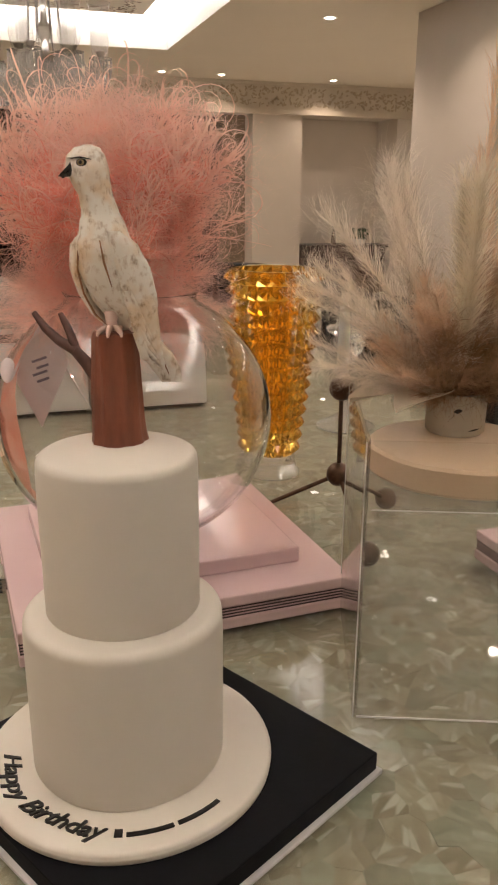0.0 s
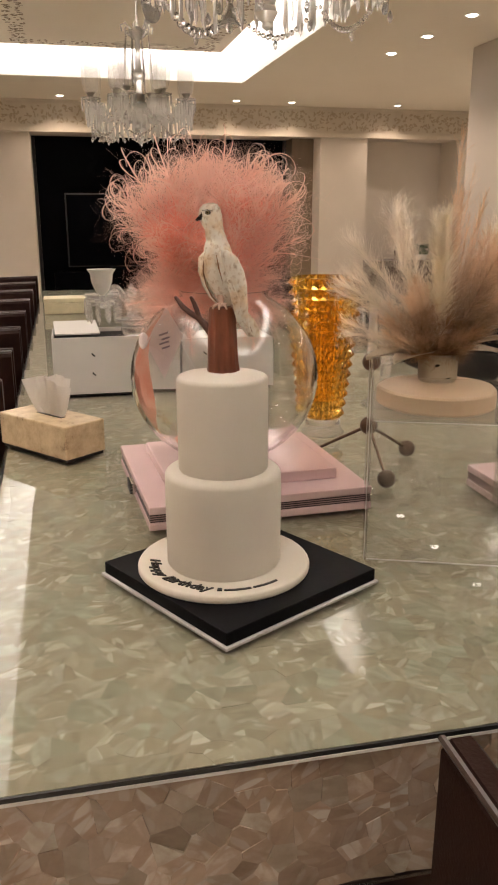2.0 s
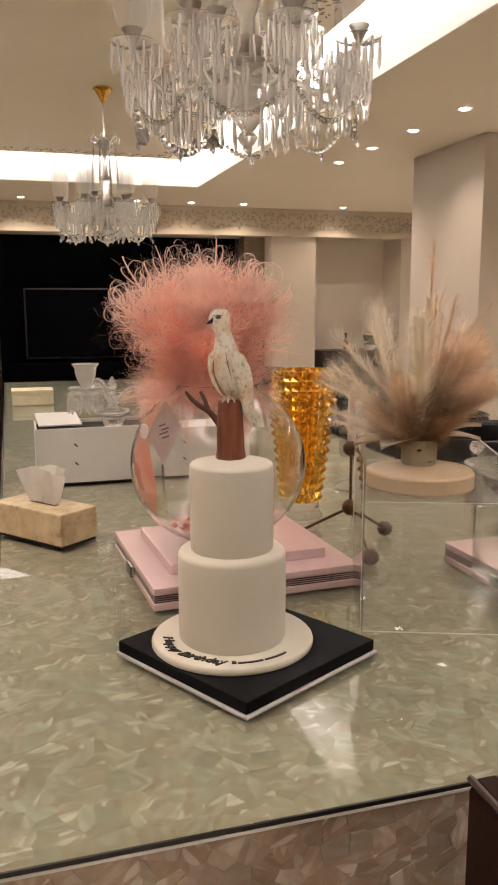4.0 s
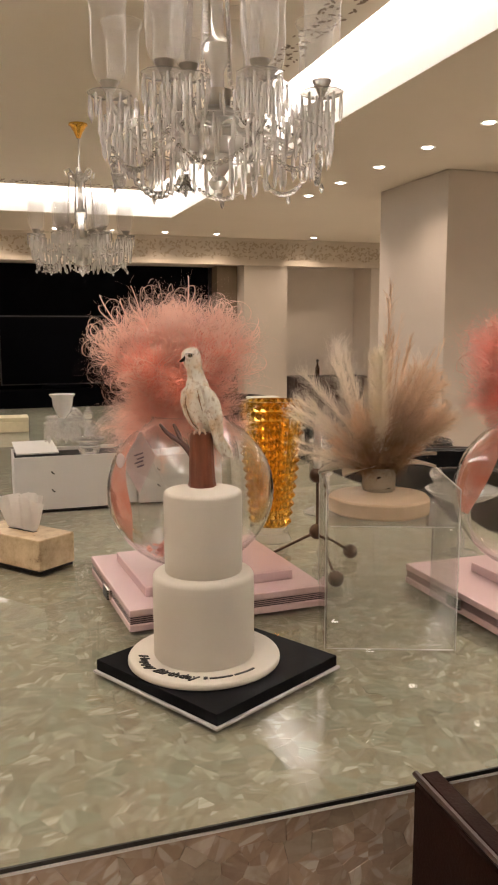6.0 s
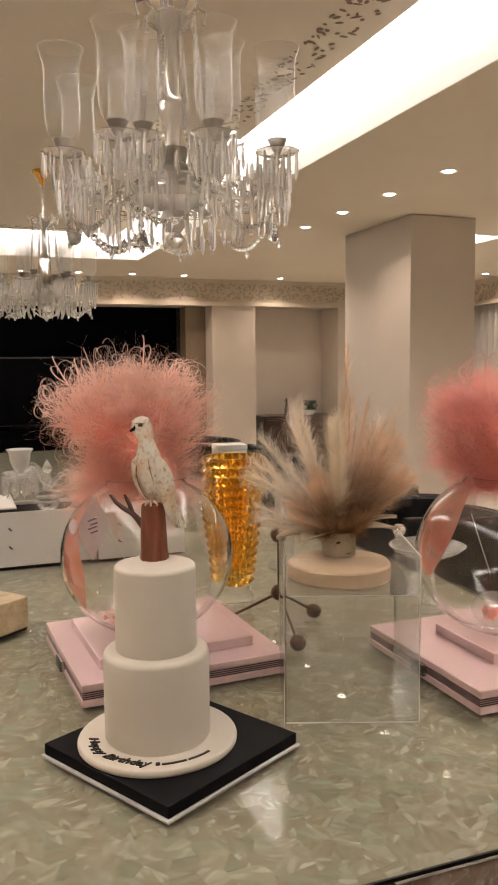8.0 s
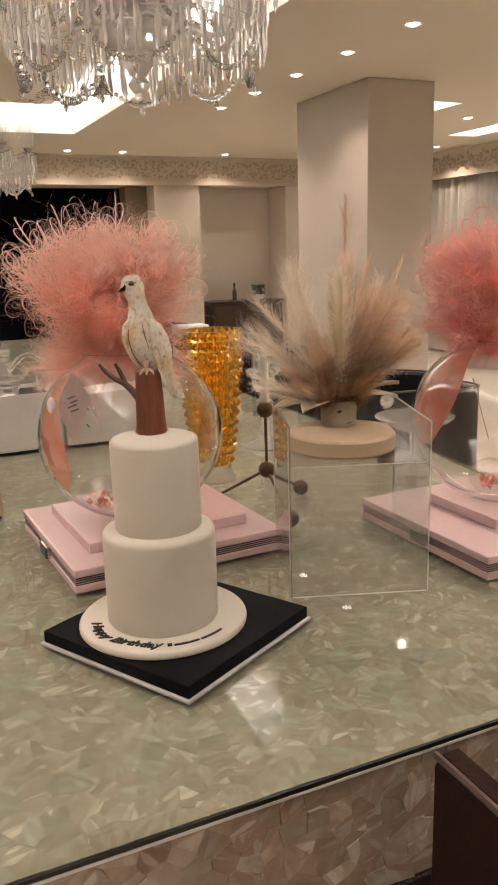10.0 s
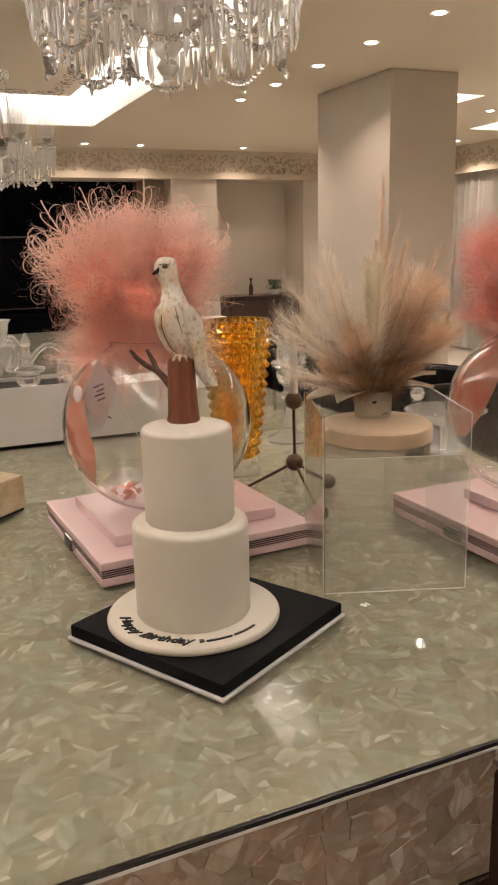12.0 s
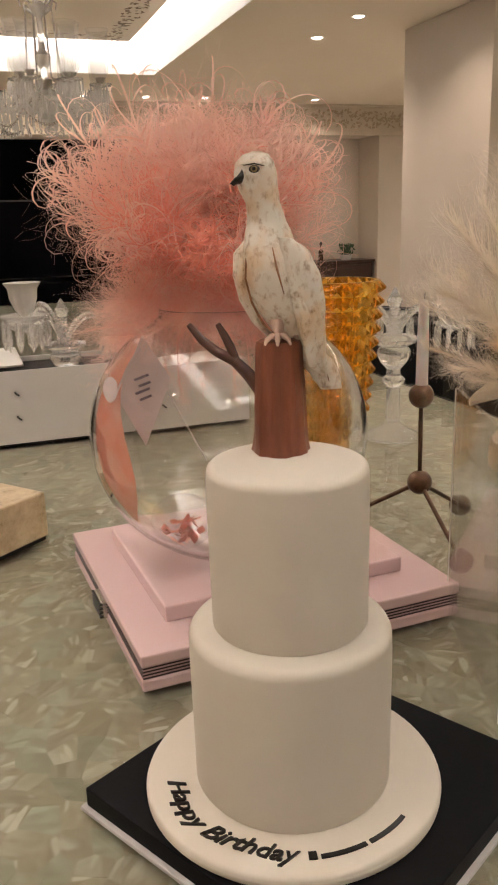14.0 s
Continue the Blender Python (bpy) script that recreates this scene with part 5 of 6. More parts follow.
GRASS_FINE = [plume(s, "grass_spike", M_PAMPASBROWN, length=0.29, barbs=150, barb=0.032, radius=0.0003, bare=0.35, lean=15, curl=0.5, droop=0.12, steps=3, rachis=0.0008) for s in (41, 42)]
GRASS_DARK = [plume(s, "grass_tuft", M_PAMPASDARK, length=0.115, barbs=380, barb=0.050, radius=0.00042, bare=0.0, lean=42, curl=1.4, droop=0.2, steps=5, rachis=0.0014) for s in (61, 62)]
GRASS_SMOOTH = plume(51, "bunny_tail", M_CREAM, length=0.275, barbs=1100, barb=0.060, radius=0.00034, bare=0.12, lean=24, curl=1.0, droop=0.12, steps=6, rachis=0.0013)
rng = random.Random(9)
RIGHT, AWAY = Vector((0.975, -0.22, 0)), Vector((0.22, 0.975, 0))


def stalk(me, name, across, back, s, label=""):
    s *= 1.06 if -32 < across < 32 else 0.87
    d = RIGHT * math.sin(radians(across)) + AWAY * math.sin(radians(back)) + Vector((0, 0, math.cos(radians(across)) * math.cos(radians(back))))
    part(name, me, None, arr, label, Matrix.Translation((0.008 * math.sin(radians(across)), 0, 0.04)) @ aim(d, rng.random() * 360) @ Matrix.Scale(s, 4))


for a, b, s in ((-74, -6, 0.70), (-66, 8, 0.80), (-60, -14, 0.84), (-52, 0, 0.96), (-46, 14, 1.0), (-41, -8, 1.04), (-36, 10, 1.04), (-30, -12, 1.0), (-26, 8, 1.06), (-20, 16, 1.0),
                (-14, 12, 1.0), (14, 22, 0.98), (26, 20, 1.06), (34, 14, 1.02), (42, 10, 0.92), (50, 14, 0.78)):
    stalk(GRASS_PALE[rng.randrange(3)], "pampas_plume", a, b, s, "pale fluffy plume")
for a, b, s in ((-5, -20, 1.02), (-8, -17, 0.96), (-2, -18, 1.0)):
    stalk(GRASS_SMOOTH, "bunny_tail", a, b, s, "dense cream seed head")
for i in range(16):
    stalk(GRASS_BROWN[i % 3], "grass_plume", 9 + 36 * (i + rng.random()) / 16, rng.uniform(-26, 12), rng.uniform(0.80, 1.12), "brown feathery grass")
for i in range(15):
    stalk(GRASS_BROWN[i % 3], "grass_plume", -64 + 50 * (i + rng.random()) / 15, rng.uniform(-38, 14), rng.uniform(0.55, 0.78), "brown feathery grass")
for i in range(14):
    stalk(GRASS_FINE[i % 2], "grass_spike", rng.uniform(2, 34), rng.uniform(-8, 14), rng.uniform(0.9, 1.15), "thin upright brown stem")
stalk(GRASS_FINE[0], "grass_spike", 3, 0, 1.42, "thin upright brown stem")
stalk(GRASS_FINE[1], "grass_spike", 5, 2, 1.2, "thin upright brown stem")
# Brown tufts and stem core, coloured darker for the shade inside the bunch.
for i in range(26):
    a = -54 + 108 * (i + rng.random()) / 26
    stalk(GRASS_DARK[i % 2], "grass_tuft", a, rng.uniform(-52, 10), rng.uniform(0.65, 1.0), "dark brown tuft, deepened in colour for shade at the bunch's heart")
part("stem_core", lathe([(0, 0.012), (0.024, 0.014), (0.026, 0.06), (0.018, 0.085), (0, 0.09)], 14, flute=lambda a, k: 1 + 0.12 * math.sin(5 * a + k)), M_PAMPASCORE, arr, "bundled stems, coloured dark for the shade inside the bunch")
for k, (a, up, ln, wd) in enumerate(((-20, 34, 0.115, 0.018), (-4, 12, 0.128, 0.040), (170, 10, 0.128, 0.042), (205, 14, 0.112, 0.032), (85, 16, 0.10, 0.024), (25, 14, 0.11, 0.030))):
    bm = bmesh.new()
    rows = []
    for i in range(9):
        t = i / 8
        w = wd * math.sin(math.pi * min(t * 0.93 + 0.05, 1)) ** 0.8
        zc = 0.045 + ln * t * math.sin(radians(up)) - 0.035 * t * t
        rows.append([bm.verts.new((0.02 + ln * t, w * q, zc + 0.008 * q * q)) for q in (-1, -0.5, 0, 0.5, 1)])
    for p, q in zip(rows, rows[1:]):
        for i in range(4):
            bm.faces.new((p[i], p[i + 1], q[i + 1], q[i]))
    bmesh.ops.solidify(bm, geom=bm.faces[:], thickness=0.0012)
    part("dried_leaf", bm, M_LEAFDRY, arr, "curled cream dried leaf", pose(0, 0, 0.01, 0, 0, a))

# ---------------------------------------------------------------- crystal candelabra
PRISM = bmesh.new()
lathe([(0, 0), (0.0045, -0.006), (0.0055, -0.045), (0.0, -0.056)], 6, PRISM)
PRISM_ME = finish(PRISM, "prism", M_CRYSTAL, False)
DROP = bmesh.new()
lathe([(0, 0), (0.006, -0.010), (0.008, -0.018), (0.005, -0.027), (0, -0.032)], 6, DROP)
DROP_ME = finish(DROP, "drop", M_CRYSTAL, False)


def scallop(n, d):
    return lambda a, k: 1 + d * math.cos(n * a)


DISH = finish(lathe([(0, 0), (0.012, 0), (0.045, 0.012), (0.050, 0.016), (0.049, 0.019), (0.040, 0.014), (0.012, 0.005), (0, 0.005)], 36, flute=scallop(12, 0.02)), "dish", M_CRYSTAL)
CUPME = finish(lathe([(0, 0), (0.006, 0), (0.008, 0.012), (0.018, 0.022), (0.027, 0.045), (0.029, 0.066), (0.037, 0.078), (0.034, 0.078), (0.026, 0.066), (0.023, 0.046), (0.013, 0.026), (0, 0.024)], 28, flute=scallop(8, 0.03)), "cup", M_FROST)


def branch(parent, name, m, cup=True, prisms=9, size=1.0):
    """A dish with its cup and a ring of hanging prisms."""
    d = part(name, DISH, None, parent, m=m @ Matrix.Scale(size, 4))
    d.visible_shadow = False
    if cup:
        part("cup", CUPME, None, d, "frosted scalloped candle cup", pose(0, 0, 0.006))
    for k in range(prisms):
        a = 2 * math.pi * k / prisms
        o = part("prism", PRISM_ME, None, d, m=pose(0.045 * math.cos(a), 0.045 * math.sin(a), 0.010))
        o.visible_shadow = False
    return d


def candelabra(m, height, arms, label, size=1.0, cups=1):
    c = thing("candelabra", m, label, "candelabra", "crystal candelabra")
    h = height
    o = part("base", lathe([(0, 0), (0.078, 0), (0.082, 0.005), (0.074, 0.010), (0.048, 0.022), (0.026, 0.036), (0.016, 0.048), (0, 0.048)], 40, flute=scallop(16, 0.012)), M_CRYSTAL, c)
    o.visible_shadow = False
    o = part("stem", lathe([(0, 0.0485), (0.020, 0.0485), (0.019, 0.40 * h), (0.030, 0.43 * h), (0.032, 0.46 * h), (0.020, 0.49 * h), (0.019, 0.54 * h), (0.036, 0.59 * h), (0.046, 0.65 * h), (0.044, 0.69 * h), (0.036, 0.71 * h), (0.060, 0.745 * h), (0.064, 0.775 * h), (0.058, 0.79 * h), (0.022, 0.80 * h), (0.018, 0.88 * h), (0.022, 0.92 * h), (0.014, 0.95 * h), (0.014, h), (0, h)], 24), M_CRYSTAL, c)
    o.visible_shadow = False
    for n_, (ang, reach, dz) in enumerate(arms):
        d = Vector((math.cos(radians(ang)), math.sin(radians(ang)), 0))
        p0 = Vector((0, 0, 0.80 * h))
        end = d * reach + Vector((0, 0, 0.80 * h + dz))
        pts = []
        for i in range(13):
            t = i / 12
            pts.append(p0 + (end - p0) * t + Vector((0, 0, 0.075 * math.sin(math.pi * t))))
        o = part("arm", tube(pts, 0.0105, 12), M_CRYSTAL, c)
        o.visible_shadow = False
        branch(o, "drip_dish", Matrix.Translation(end), n_ < cups, 10, size)
    o = part("finial", lathe([(0, h), (0.016, h + 0.004), (0.022, h + 0.02), (0.012, h + 0.035), (0.005, h + 0.05), (0, h + 0.055)], 16), M_CRYSTAL, c)
    o.visible_shadow = False
    return c


candelabra(pose(0.435, 2.215, TOP + 0.006), 0.335, ((-125, 0.20, 0.075), (-20, 0.17, 0.0), (130, 0.16, 0.02)), "clear crystal candelabra with prisms rising from an open white box", 1.3)
candelabra(pose(1.262, 1.735, TOP), 0.36, ((155, 0.13, 0.02), (-25, 0.16, 0.01), (60, 0.16, 0.02)), "clear crystal candelabra with hanging prisms on the table", 1.1, 0)

# ---------------------------------------------------------------- white storage boxes
def storage_box(x0, x1, y0, y1, h, open_top, label):
    b = thing("storage_box", pose((x0 + x1) / 2, (y0 + y1) / 2, TOP), label, "box", "white boxes")
    sx, sy, t = x1 - x0, y1 - y0, 0.006
    # Black inset slab drawn in for the shade line under the box.
    part("underside_shade", box_bm(sx - 0.02, sy - 0.02, 0.006), M_BLACK, b)
    part("bottom", box_bm(sx - 2 * t - 0.001, sy - 2 * t - 0.001, t), M_BLACK, b, m=pose(0, 0, 0.0062))
    part("front_wall", box_bm(sx, t, h - 0.0062, 0.001), M_BOXWHITE, b, m=pose(0, -sy / 2 + t / 2, 0.0062))
    part("back_wall", box_bm(sx, t, h - 0.0062, 0.001), M_BOXWHITE, b, m=pose(0, sy / 2 - t / 2, 0.0062))
    for k in (-1, 1):
        part("side_wall", box_bm(t, sy - 2 * t - 0.0006, h - 0.0062, 0.001), M_BOXWHITE, b, m=pose(k * (sx / 2 - t / 2), 0, 0.0062))
    if open_top:
        part("lining", box_bm(sx - 2 * t - 0.004, sy - 2 * t - 0.004, 0.180), M_MATTDARK, b, "black lining", m=pose(0, 0, 0.02))
        part("lid_flap", box_bm(sx * 0.36, sy * 0.86, 0.006, 0.001), M_BOXWHITE, b, "white lid flap, half open", m=pose(-sx * 0.30, 0.030, h + 0.012) @ pose(0, 0, 0, 5, 0, 2))
    else:
        part("lid", box_bm(sx, sy, 0.006, 0.001), M_BOXWHITE, b, m=pose(0, 0, h + 0.0005))
    return b


wb = storage_box(0.135, 0.585, 2.105, 2.36, 0.215, True, "open white storage box with a black lining and hooks")
wb2 = storage_box(0.592, 0.965, 2.09, 2.34, 0.205, False, "closed white storage box beside an open one")
for o, xx in ((wb, -0.085), (wb2, -0.1)):
    for zz in (0.155, 0.085):
        part("hook", tube([(0, 0, 0), (0, -0.008, 0.001), (0.004, -0.011, -0.004), (0.010, -0.010, -0.008)], 0.0028, 8), M_BLACK, o, "small black hook", pose(xx, -0.1285, zz))

# tissue box
tb = thing("tissue_box", turn_z(0.1325, 1.4325, TOP, 38.5), "beige marble tissue box", "tissue box")
TBX, TBY, TBH = 0.138, 0.292, 0.100

bm = box_bm(TBX, TBY, TBH - 0.008, 0.004)
part("body", bm, M_MARBLE, tb, m=pose(0, 0, 0.008))
part("plinth", box_bm(TBX - 0.01, TBY - 0.01, 0.008), M_BLACK, tb, "dark felt base")
part("slot", box_bm(0.016, 0.11, 0.001), M_BLACK, tb, "dark oval slot", m=pose(0, 0, TBH + 0.0002))
bm = bmesh.new()
for layer in (0, 1):                        # two crossing folds of one sheet
    rows = []
    for j in range(11):
        v = j / 10
        row = []
        for i in range(19):
            u = i / 9 - 1
            y = u * (0.052 + 0.034 * v ** 0.6) + (0.010 if layer else -0.006) * v
            x = (0.008 * math.sin(4.5 * u + 1.3 * layer) + 0.006 * math.sin(11 * u + 2 * layer)) * (0.3 + v) + (0.020 if layer else -0.014) * v
            h = v * (0.098 + 0.012 * math.cos(2.2 * u + 0.7 * layer) - 0.010 * u * (1 if layer else -0.4))
            row.append(bm.verts.new((x, y, h)))
        rows.append(row)
    for p, q in zip(rows, rows[1:]):
        for i in range(18):
            bm.faces.new((p[i], p[i + 1], q[i + 1], q[i]))
bmesh.ops.solidify(bm, geom=bm.faces[:], thickness=0.0008)
tis = thing("tissue", turn_z(0.1325, 1.4325, TOP + TBH + 0.0015, 38.5), "white paper tissue pulled up from the marble box", "tissue")
part("sheet", bm, M_TISSUE, tis)

# cream box far down the table, small glass bowl
cb = thing("cream_box", pose(0.19, 4.72, TOP), "low cream leather box far down the table", "box")
part("body", box_bm(0.27, 0.2, 0.07, 0.004), M_BOXCREAM, cb)
part("lid", box_bm(0.276, 0.206, 0.03, 0.004), M_BOXCREAM, cb, m=pose(0, 0, 0.0705))
cu = thing("white_box", pose(1.50, 3.1, TOP), "small white box with a grey lid on the table", "box")
part("body", box_bm(0.16, 0.12, 0.30, 0.004), M_BOXWHITE, cu)
part("lid", box_bm(0.166, 0.126, 0.03, 0.004), M_FROST, cu, m=pose(0, 0, 0.3005))
sb = thing("stoppered_bottle", pose(1.335, 1.07, TOP), "slim clear glass bottle with a round cut stopper", "bottle")
o = part("body", lathe([(0, 0), (0.024, 0), (0.026, 0.004), (0.026, 0.17), (0.011, 0.205), (0.010, 0.238), (0.014, 0.243), (0, 0.243)], 24), M_GLASS, sb)
o.visible_shadow = False
o = part("stopper", lathe([(0, 0.2435), (0.007, 0.2435), (0.018, 0.254), (0.021, 0.266), (0.014, 0.279), (0, 0.283)], 12), M_CRYSTAL, sb, "round cut stopper", sm=False)
o.visible_shadow = False
gb = thing("glass_bowl", pose(1.441, 1.083, TOP), "shallow clear footed glass bowl", "bowl")
o = part("bowl", lathe([(0, 0), (0.05, 0), (0.05, 0.005), (0.012, 0.012), (0.010, 0.09), (0.012, 0.155), (0.060, 0.172), (0.100, 0.192), (0.114, 0.203), (0.116, 0.206), (0.113, 0.208), (0.096, 0.198), (0.056, 0.179), (0, 0.164)], 48), M_CRYSTAL, gb)
o.visible_shadow = False

# ---------------------------------------------------------------- chairs
def chair(m, leather, label):
    """Tub chair: the back wraps round both sides. Front towards -y."""
    c = thing("tub_chair", m, label, "chair", "chairs round the table")
    part("seat", box_bm(0.44, 0.46, 0.12, 0.03, 3), leather, c, m=pose(0, -0.02, 0.36))
    bm = bmesh.new()
    path = [(-0.275, -0.27), (-0.275, -0.1), (-0.275, 0.08), (-0.255, 0.18), (-0.205, 0.245), (-0.12, 0.28), (0.0, 0.29), (0.12, 0.28), (0.205, 0.245), (0.255, 0.18), (0.275, 0.08), (0.275, -0.1), (0.275, -0.27)]
    th, rows = 0.042, []
    for i, (x, y) in enumerate(path):
        p, q = Vector(path[max(i - 1, 0)]), Vector(path[min(i + 1, len(path) - 1)])
        d = (q - p).normalized()
        nx, ny = d.y, -d.x
        top = 0.895 - 0.018 * math.sin(math.pi * i / (len(path) - 1))
        ring = [(x, y, 0.30), (x, y, top - 0.012), (x + nx * 0.010, y + ny * 0.010, top), (x + nx * (th - 0.010), y + ny * (th - 0.010), top), (x + nx * th, y + ny * th, top - 0.012), (x + nx * th, y + ny * th, 0.30)]
        rows.append([bm.verts.new(v) for v in ring])
    for a, b in zip(rows, rows[1:]):
        for k in range(6):
            bm.faces.new((a[k], a[(k + 1) % 6], b[(k + 1) % 6], b[k]))
    bm.faces.new(rows[0])
    bm.faces.new(rows[-1][::-1])
    part("wraparound_back", bm, leather, c, angle=0.5)
    pipe = [Vector((x, y, 0.897 - 0.018 * math.sin(math.pi * i / (len(path) - 1)))) for i, (x, y) in enumerate(path)]
    part("piping", tube(pipe, 0.0045, 6), M_PIPING, c, "stitched top piping")
    for x in (-0.22, 0.22):
        for y in (-0.22, 0.2):
            part("leg", tube([(x, y, 0.0), (x * 0.97, y * 0.97, 0.37)], [0.014, 0.02], 8), M_WOODDARK, c)
    return c


SHEET_Z = 0.0125
ch = chair(turn_z(-0.285, 1.98, SHEET_Z, 90), M_LEATHER, "dark brown leather tub chair drawn up to the table")
for k in range(1, 7):
    copy_thing(ch, turn_z(-0.285, 1.98 + 0.615 * k, SHEET_Z, 90))
copy_thing(ch, turn_z(0.805, -0.47, SHEET_Z, 180))
cb2 = chair(turn_z(2.03, 1.98, SHEET_Z, -90), M_BLACKLEATHER, "black leather tub chair with a curved back at the table")
for k in range(1, 6):
    copy_thing(cb2, turn_z(2.03, 1.98 + 0.66 * k, SHEET_Z, -90))

# ---------------------------------------------------------------- chandeliers
SHADE_PROFILE = [(0.014, 0.0), (0.028, 0.006), (0.040, 0.022), (0.047, 0.05), (0.0500, 0.10), (0.0495, 0.17), (0.0505, 0.205), (0.055, 0.232), (0.0625, 0.250)]
SHADE_ME = finish(lathe(SHADE_PROFILE + [(0.0632, 0.2515), (0.0622, 0.2525), (0.0608, 0.2505)], 40, flute=lambda a, k: 1 + (0.03 * math.cos(10 * a) if k >= 7 else 0)), "shade", M_SHADE)
NOZZLE_ME = finish(lathe([(0, -0.022), (0.010, -0.022), (0.008, -0.012), (0.012, -0.004), (0.021, 0.012), (0.026, 0.024), (0.027, 0.028), (0.024, 0.028), (0.018, 0.012), (0, 0.004)], 20), "nozzle", M_NOZZLE)
BOB_ME = finish(lathe([(0.010, -0.004), (0.05, 0.006), (0.062, 0.012), (0.060, 0.015), (0.048, 0.010), (0.010, 0.0), (0.010, -0.004)], 28, flute=scallop(10, 0.03)), "bobeche", M_DISH)
BIGDROP = bmesh.new()
lathe([(0, 0), (0.004, -0.004), (0.006, -0.052), (0.0, -0.070)], 6, BIGDROP)
BIGDROP_ME = finish(BIGDROP, "prism", M_CHANDELIER, False)
LONGDROP = bmesh.new()
lathe([(0, 0), (0.004, -0.004), (0.0065, -0.085), (0.0, -0.105)], 6, LONGDROP)
LONGDROP_ME = finish(LONGDROP, "prism", M_CHANDELIER, False)
BEAD_ME = finish(ball(0.0085, u=8, v=6), "bead", M_CHANDELIER, False)
SMALLBEAD = [Vector(v.co) for v in BEAD_ME.vertices]
SMALLFACES = [tuple(p.vertices) for p in BEAD_ME.polygons]


def garland(verts, faces, a, b, sag, n, r=0.0085):
    """Adds a string of beads from a to b."""
    a, b = Vector(a), Vector(b)
    for i in range(n):
        t = (i + 0.5) / n
        c = a + (b - a) * t + Vector((0, 0, -sag * 4 * t * (1 - t)))
        s = r / 0.0085 * (0.7 + 0.5 * math.sin(math.pi * t))
        k = len(verts)
        verts += [tuple(c + s * v) for v in SMALLBEAD]
        faces += [tuple(k + q for q in f) for f in SMALLFACES]


def clear(o):
    o.visible_shadow = False
    return o


def chandelier(x, y, z0, turn, bell_at):
    """Origin at the lowest drop. Two rings of arms with hurricane shades over a dense curtain of prisms."""
    c = thing("chandelier", turn_z(x, y, z0, turn), "many-armed crystal chandelier with glass hurricane shades and bead strings", "chandelier", "crystal chandeliers")
    H = PANEL_Z - z0
    part("canopy", lathe([(0, H - 0.001), (0.062, H - 0.001), (0.066, H - 0.012), (0.050, H - 0.022), (0.046, H - 0.034), (0.030, H - 0.055), (0.014, H - 0.095), (0, H - 0.10)], 28), M_GOLD, c, "gilt ceiling canopy")
    part("rod", tube([(0, 0, H - 0.098), (0, 0, 0.70)], 0.006, 10), M_STEEL, c)
    clear(part("stem", lathe([(0, 0.06), (0.02, 0.065), (0.045, 0.10), (0.03, 0.135), (0.018, 0.16), (0.05, 0.195), (0.065, 0.22), (0.06, 0.245), (0.022, 0.27), (0.020, 0.36), (0.040, 0.40), (0.045, 0.43), (0.02, 0.46), (0.016, 0.62), (0.045, 0.66), (0.05, 0.675), (0.012, 0.70), (0, 0.70)], 24), M_CHANDELIER, c, "cut crystal centre stem"))
    part("cup", lathe([(0, 0.232), (0.034, 0.234), (0.040, 0.29), (0.042, 0.306), (0.039, 0.306), (0.033, 0.24), (0, 0.238)], 24), M_NOZZLE, c, "frosted centre cup with a dark rim")
    clear(part("bowl", lathe([(0.02, 0.12), (0.09, 0.145), (0.12, 0.175), (0.118, 0.18), (0.085, 0.15), (0.02, 0.126), (0.02, 0.12)], 32, flute=scallop(12, 0.03)), M_CHANDELIER, c, "scalloped crystal bowl"))
    clear(part("crown", lathe([(0.02, 0.625), (0.05, 0.645), (0.075, 0.668), (0.073, 0.672), (0.047, 0.650), (0.02, 0.631), (0.02, 0.625)], 28, flute=scallop(10, 0.05)), M_DISH, c, "scalloped crown dish"))
    for k in range(6):
        a = math.pi * k / 3
        d = Vector((math.cos(a), math.sin(a), 0))
        clear(part("crown_scroll", tube([d * 0.03 + Vector((0, 0, 0.665)), d * 0.075 + Vector((0, 0, 0.715)), d * 0.105 + Vector((0, 0, 0.70)), d * 0.098 + Vector((0, 0, 0.665))], 0.005, 6), M_CHANDELIER, c, "small curled crystal scroll"))
    ends = []
    for ring, (num, R, zc, zr, off) in enumerate(((8, 0.322, 0.248, 0.20, 0.08), (4, 0.165, 0.285, 0.23, 0.5))):
        for k in range(num):
            a = 2 * math.pi * (k + off) / num
            d = Vector((math.cos(a), math.sin(a), 0))
            pts = []
            for i in range(13):
                t = i / 12
                r = 0.05 + (R - 0.05) * t
                pts.append(d * r + Vector((0, 0, zr + (zc - zr) * t - 0.07 * math.sin(math.pi * t) + 0.03 * math.sin(2 * math.pi * t))))
            arm = clear(part("arm", tube(pts, 0.007, 8), M_CHANDELIER, c, "curved crystal arm"))
            e = d * R + Vector((0, 0, zc))
            ends.append((e, ring, a))
            clear(part("bobeche", BOB_ME, None, arm, m=Matrix.Translation(e + Vector((0, 0, 0.004)))))
            part("nozzle", NOZZLE_ME, None, arm, "cut crystal candle cup", Matrix.Translation(e + Vector((0, 0, 0.022))))
            clear(part("shade", SHADE_ME, None, arm, "clear etched glass hurricane shade", Matrix.Translation(e + Vector((0, 0, 0.040)))))
            for j in range(6):
                b = 2 * math.pi * j / 6 + a + 0.4
                clear(part("prism", LONGDROP_ME, None, arm, m=Matrix.Translation(e + Vector((0.032 * math.cos(b), 0.032 * math.sin(b), 0.004)))))
            for j in range(10):
                b = 2 * math.pi * j / 10 + a
                clear(part("prism", BIGDROP_ME, None, arm, m=Matrix.Translation(e + Vector((0.057 * math.cos(b), 0.057 * math.sin(b), 0.010)))))
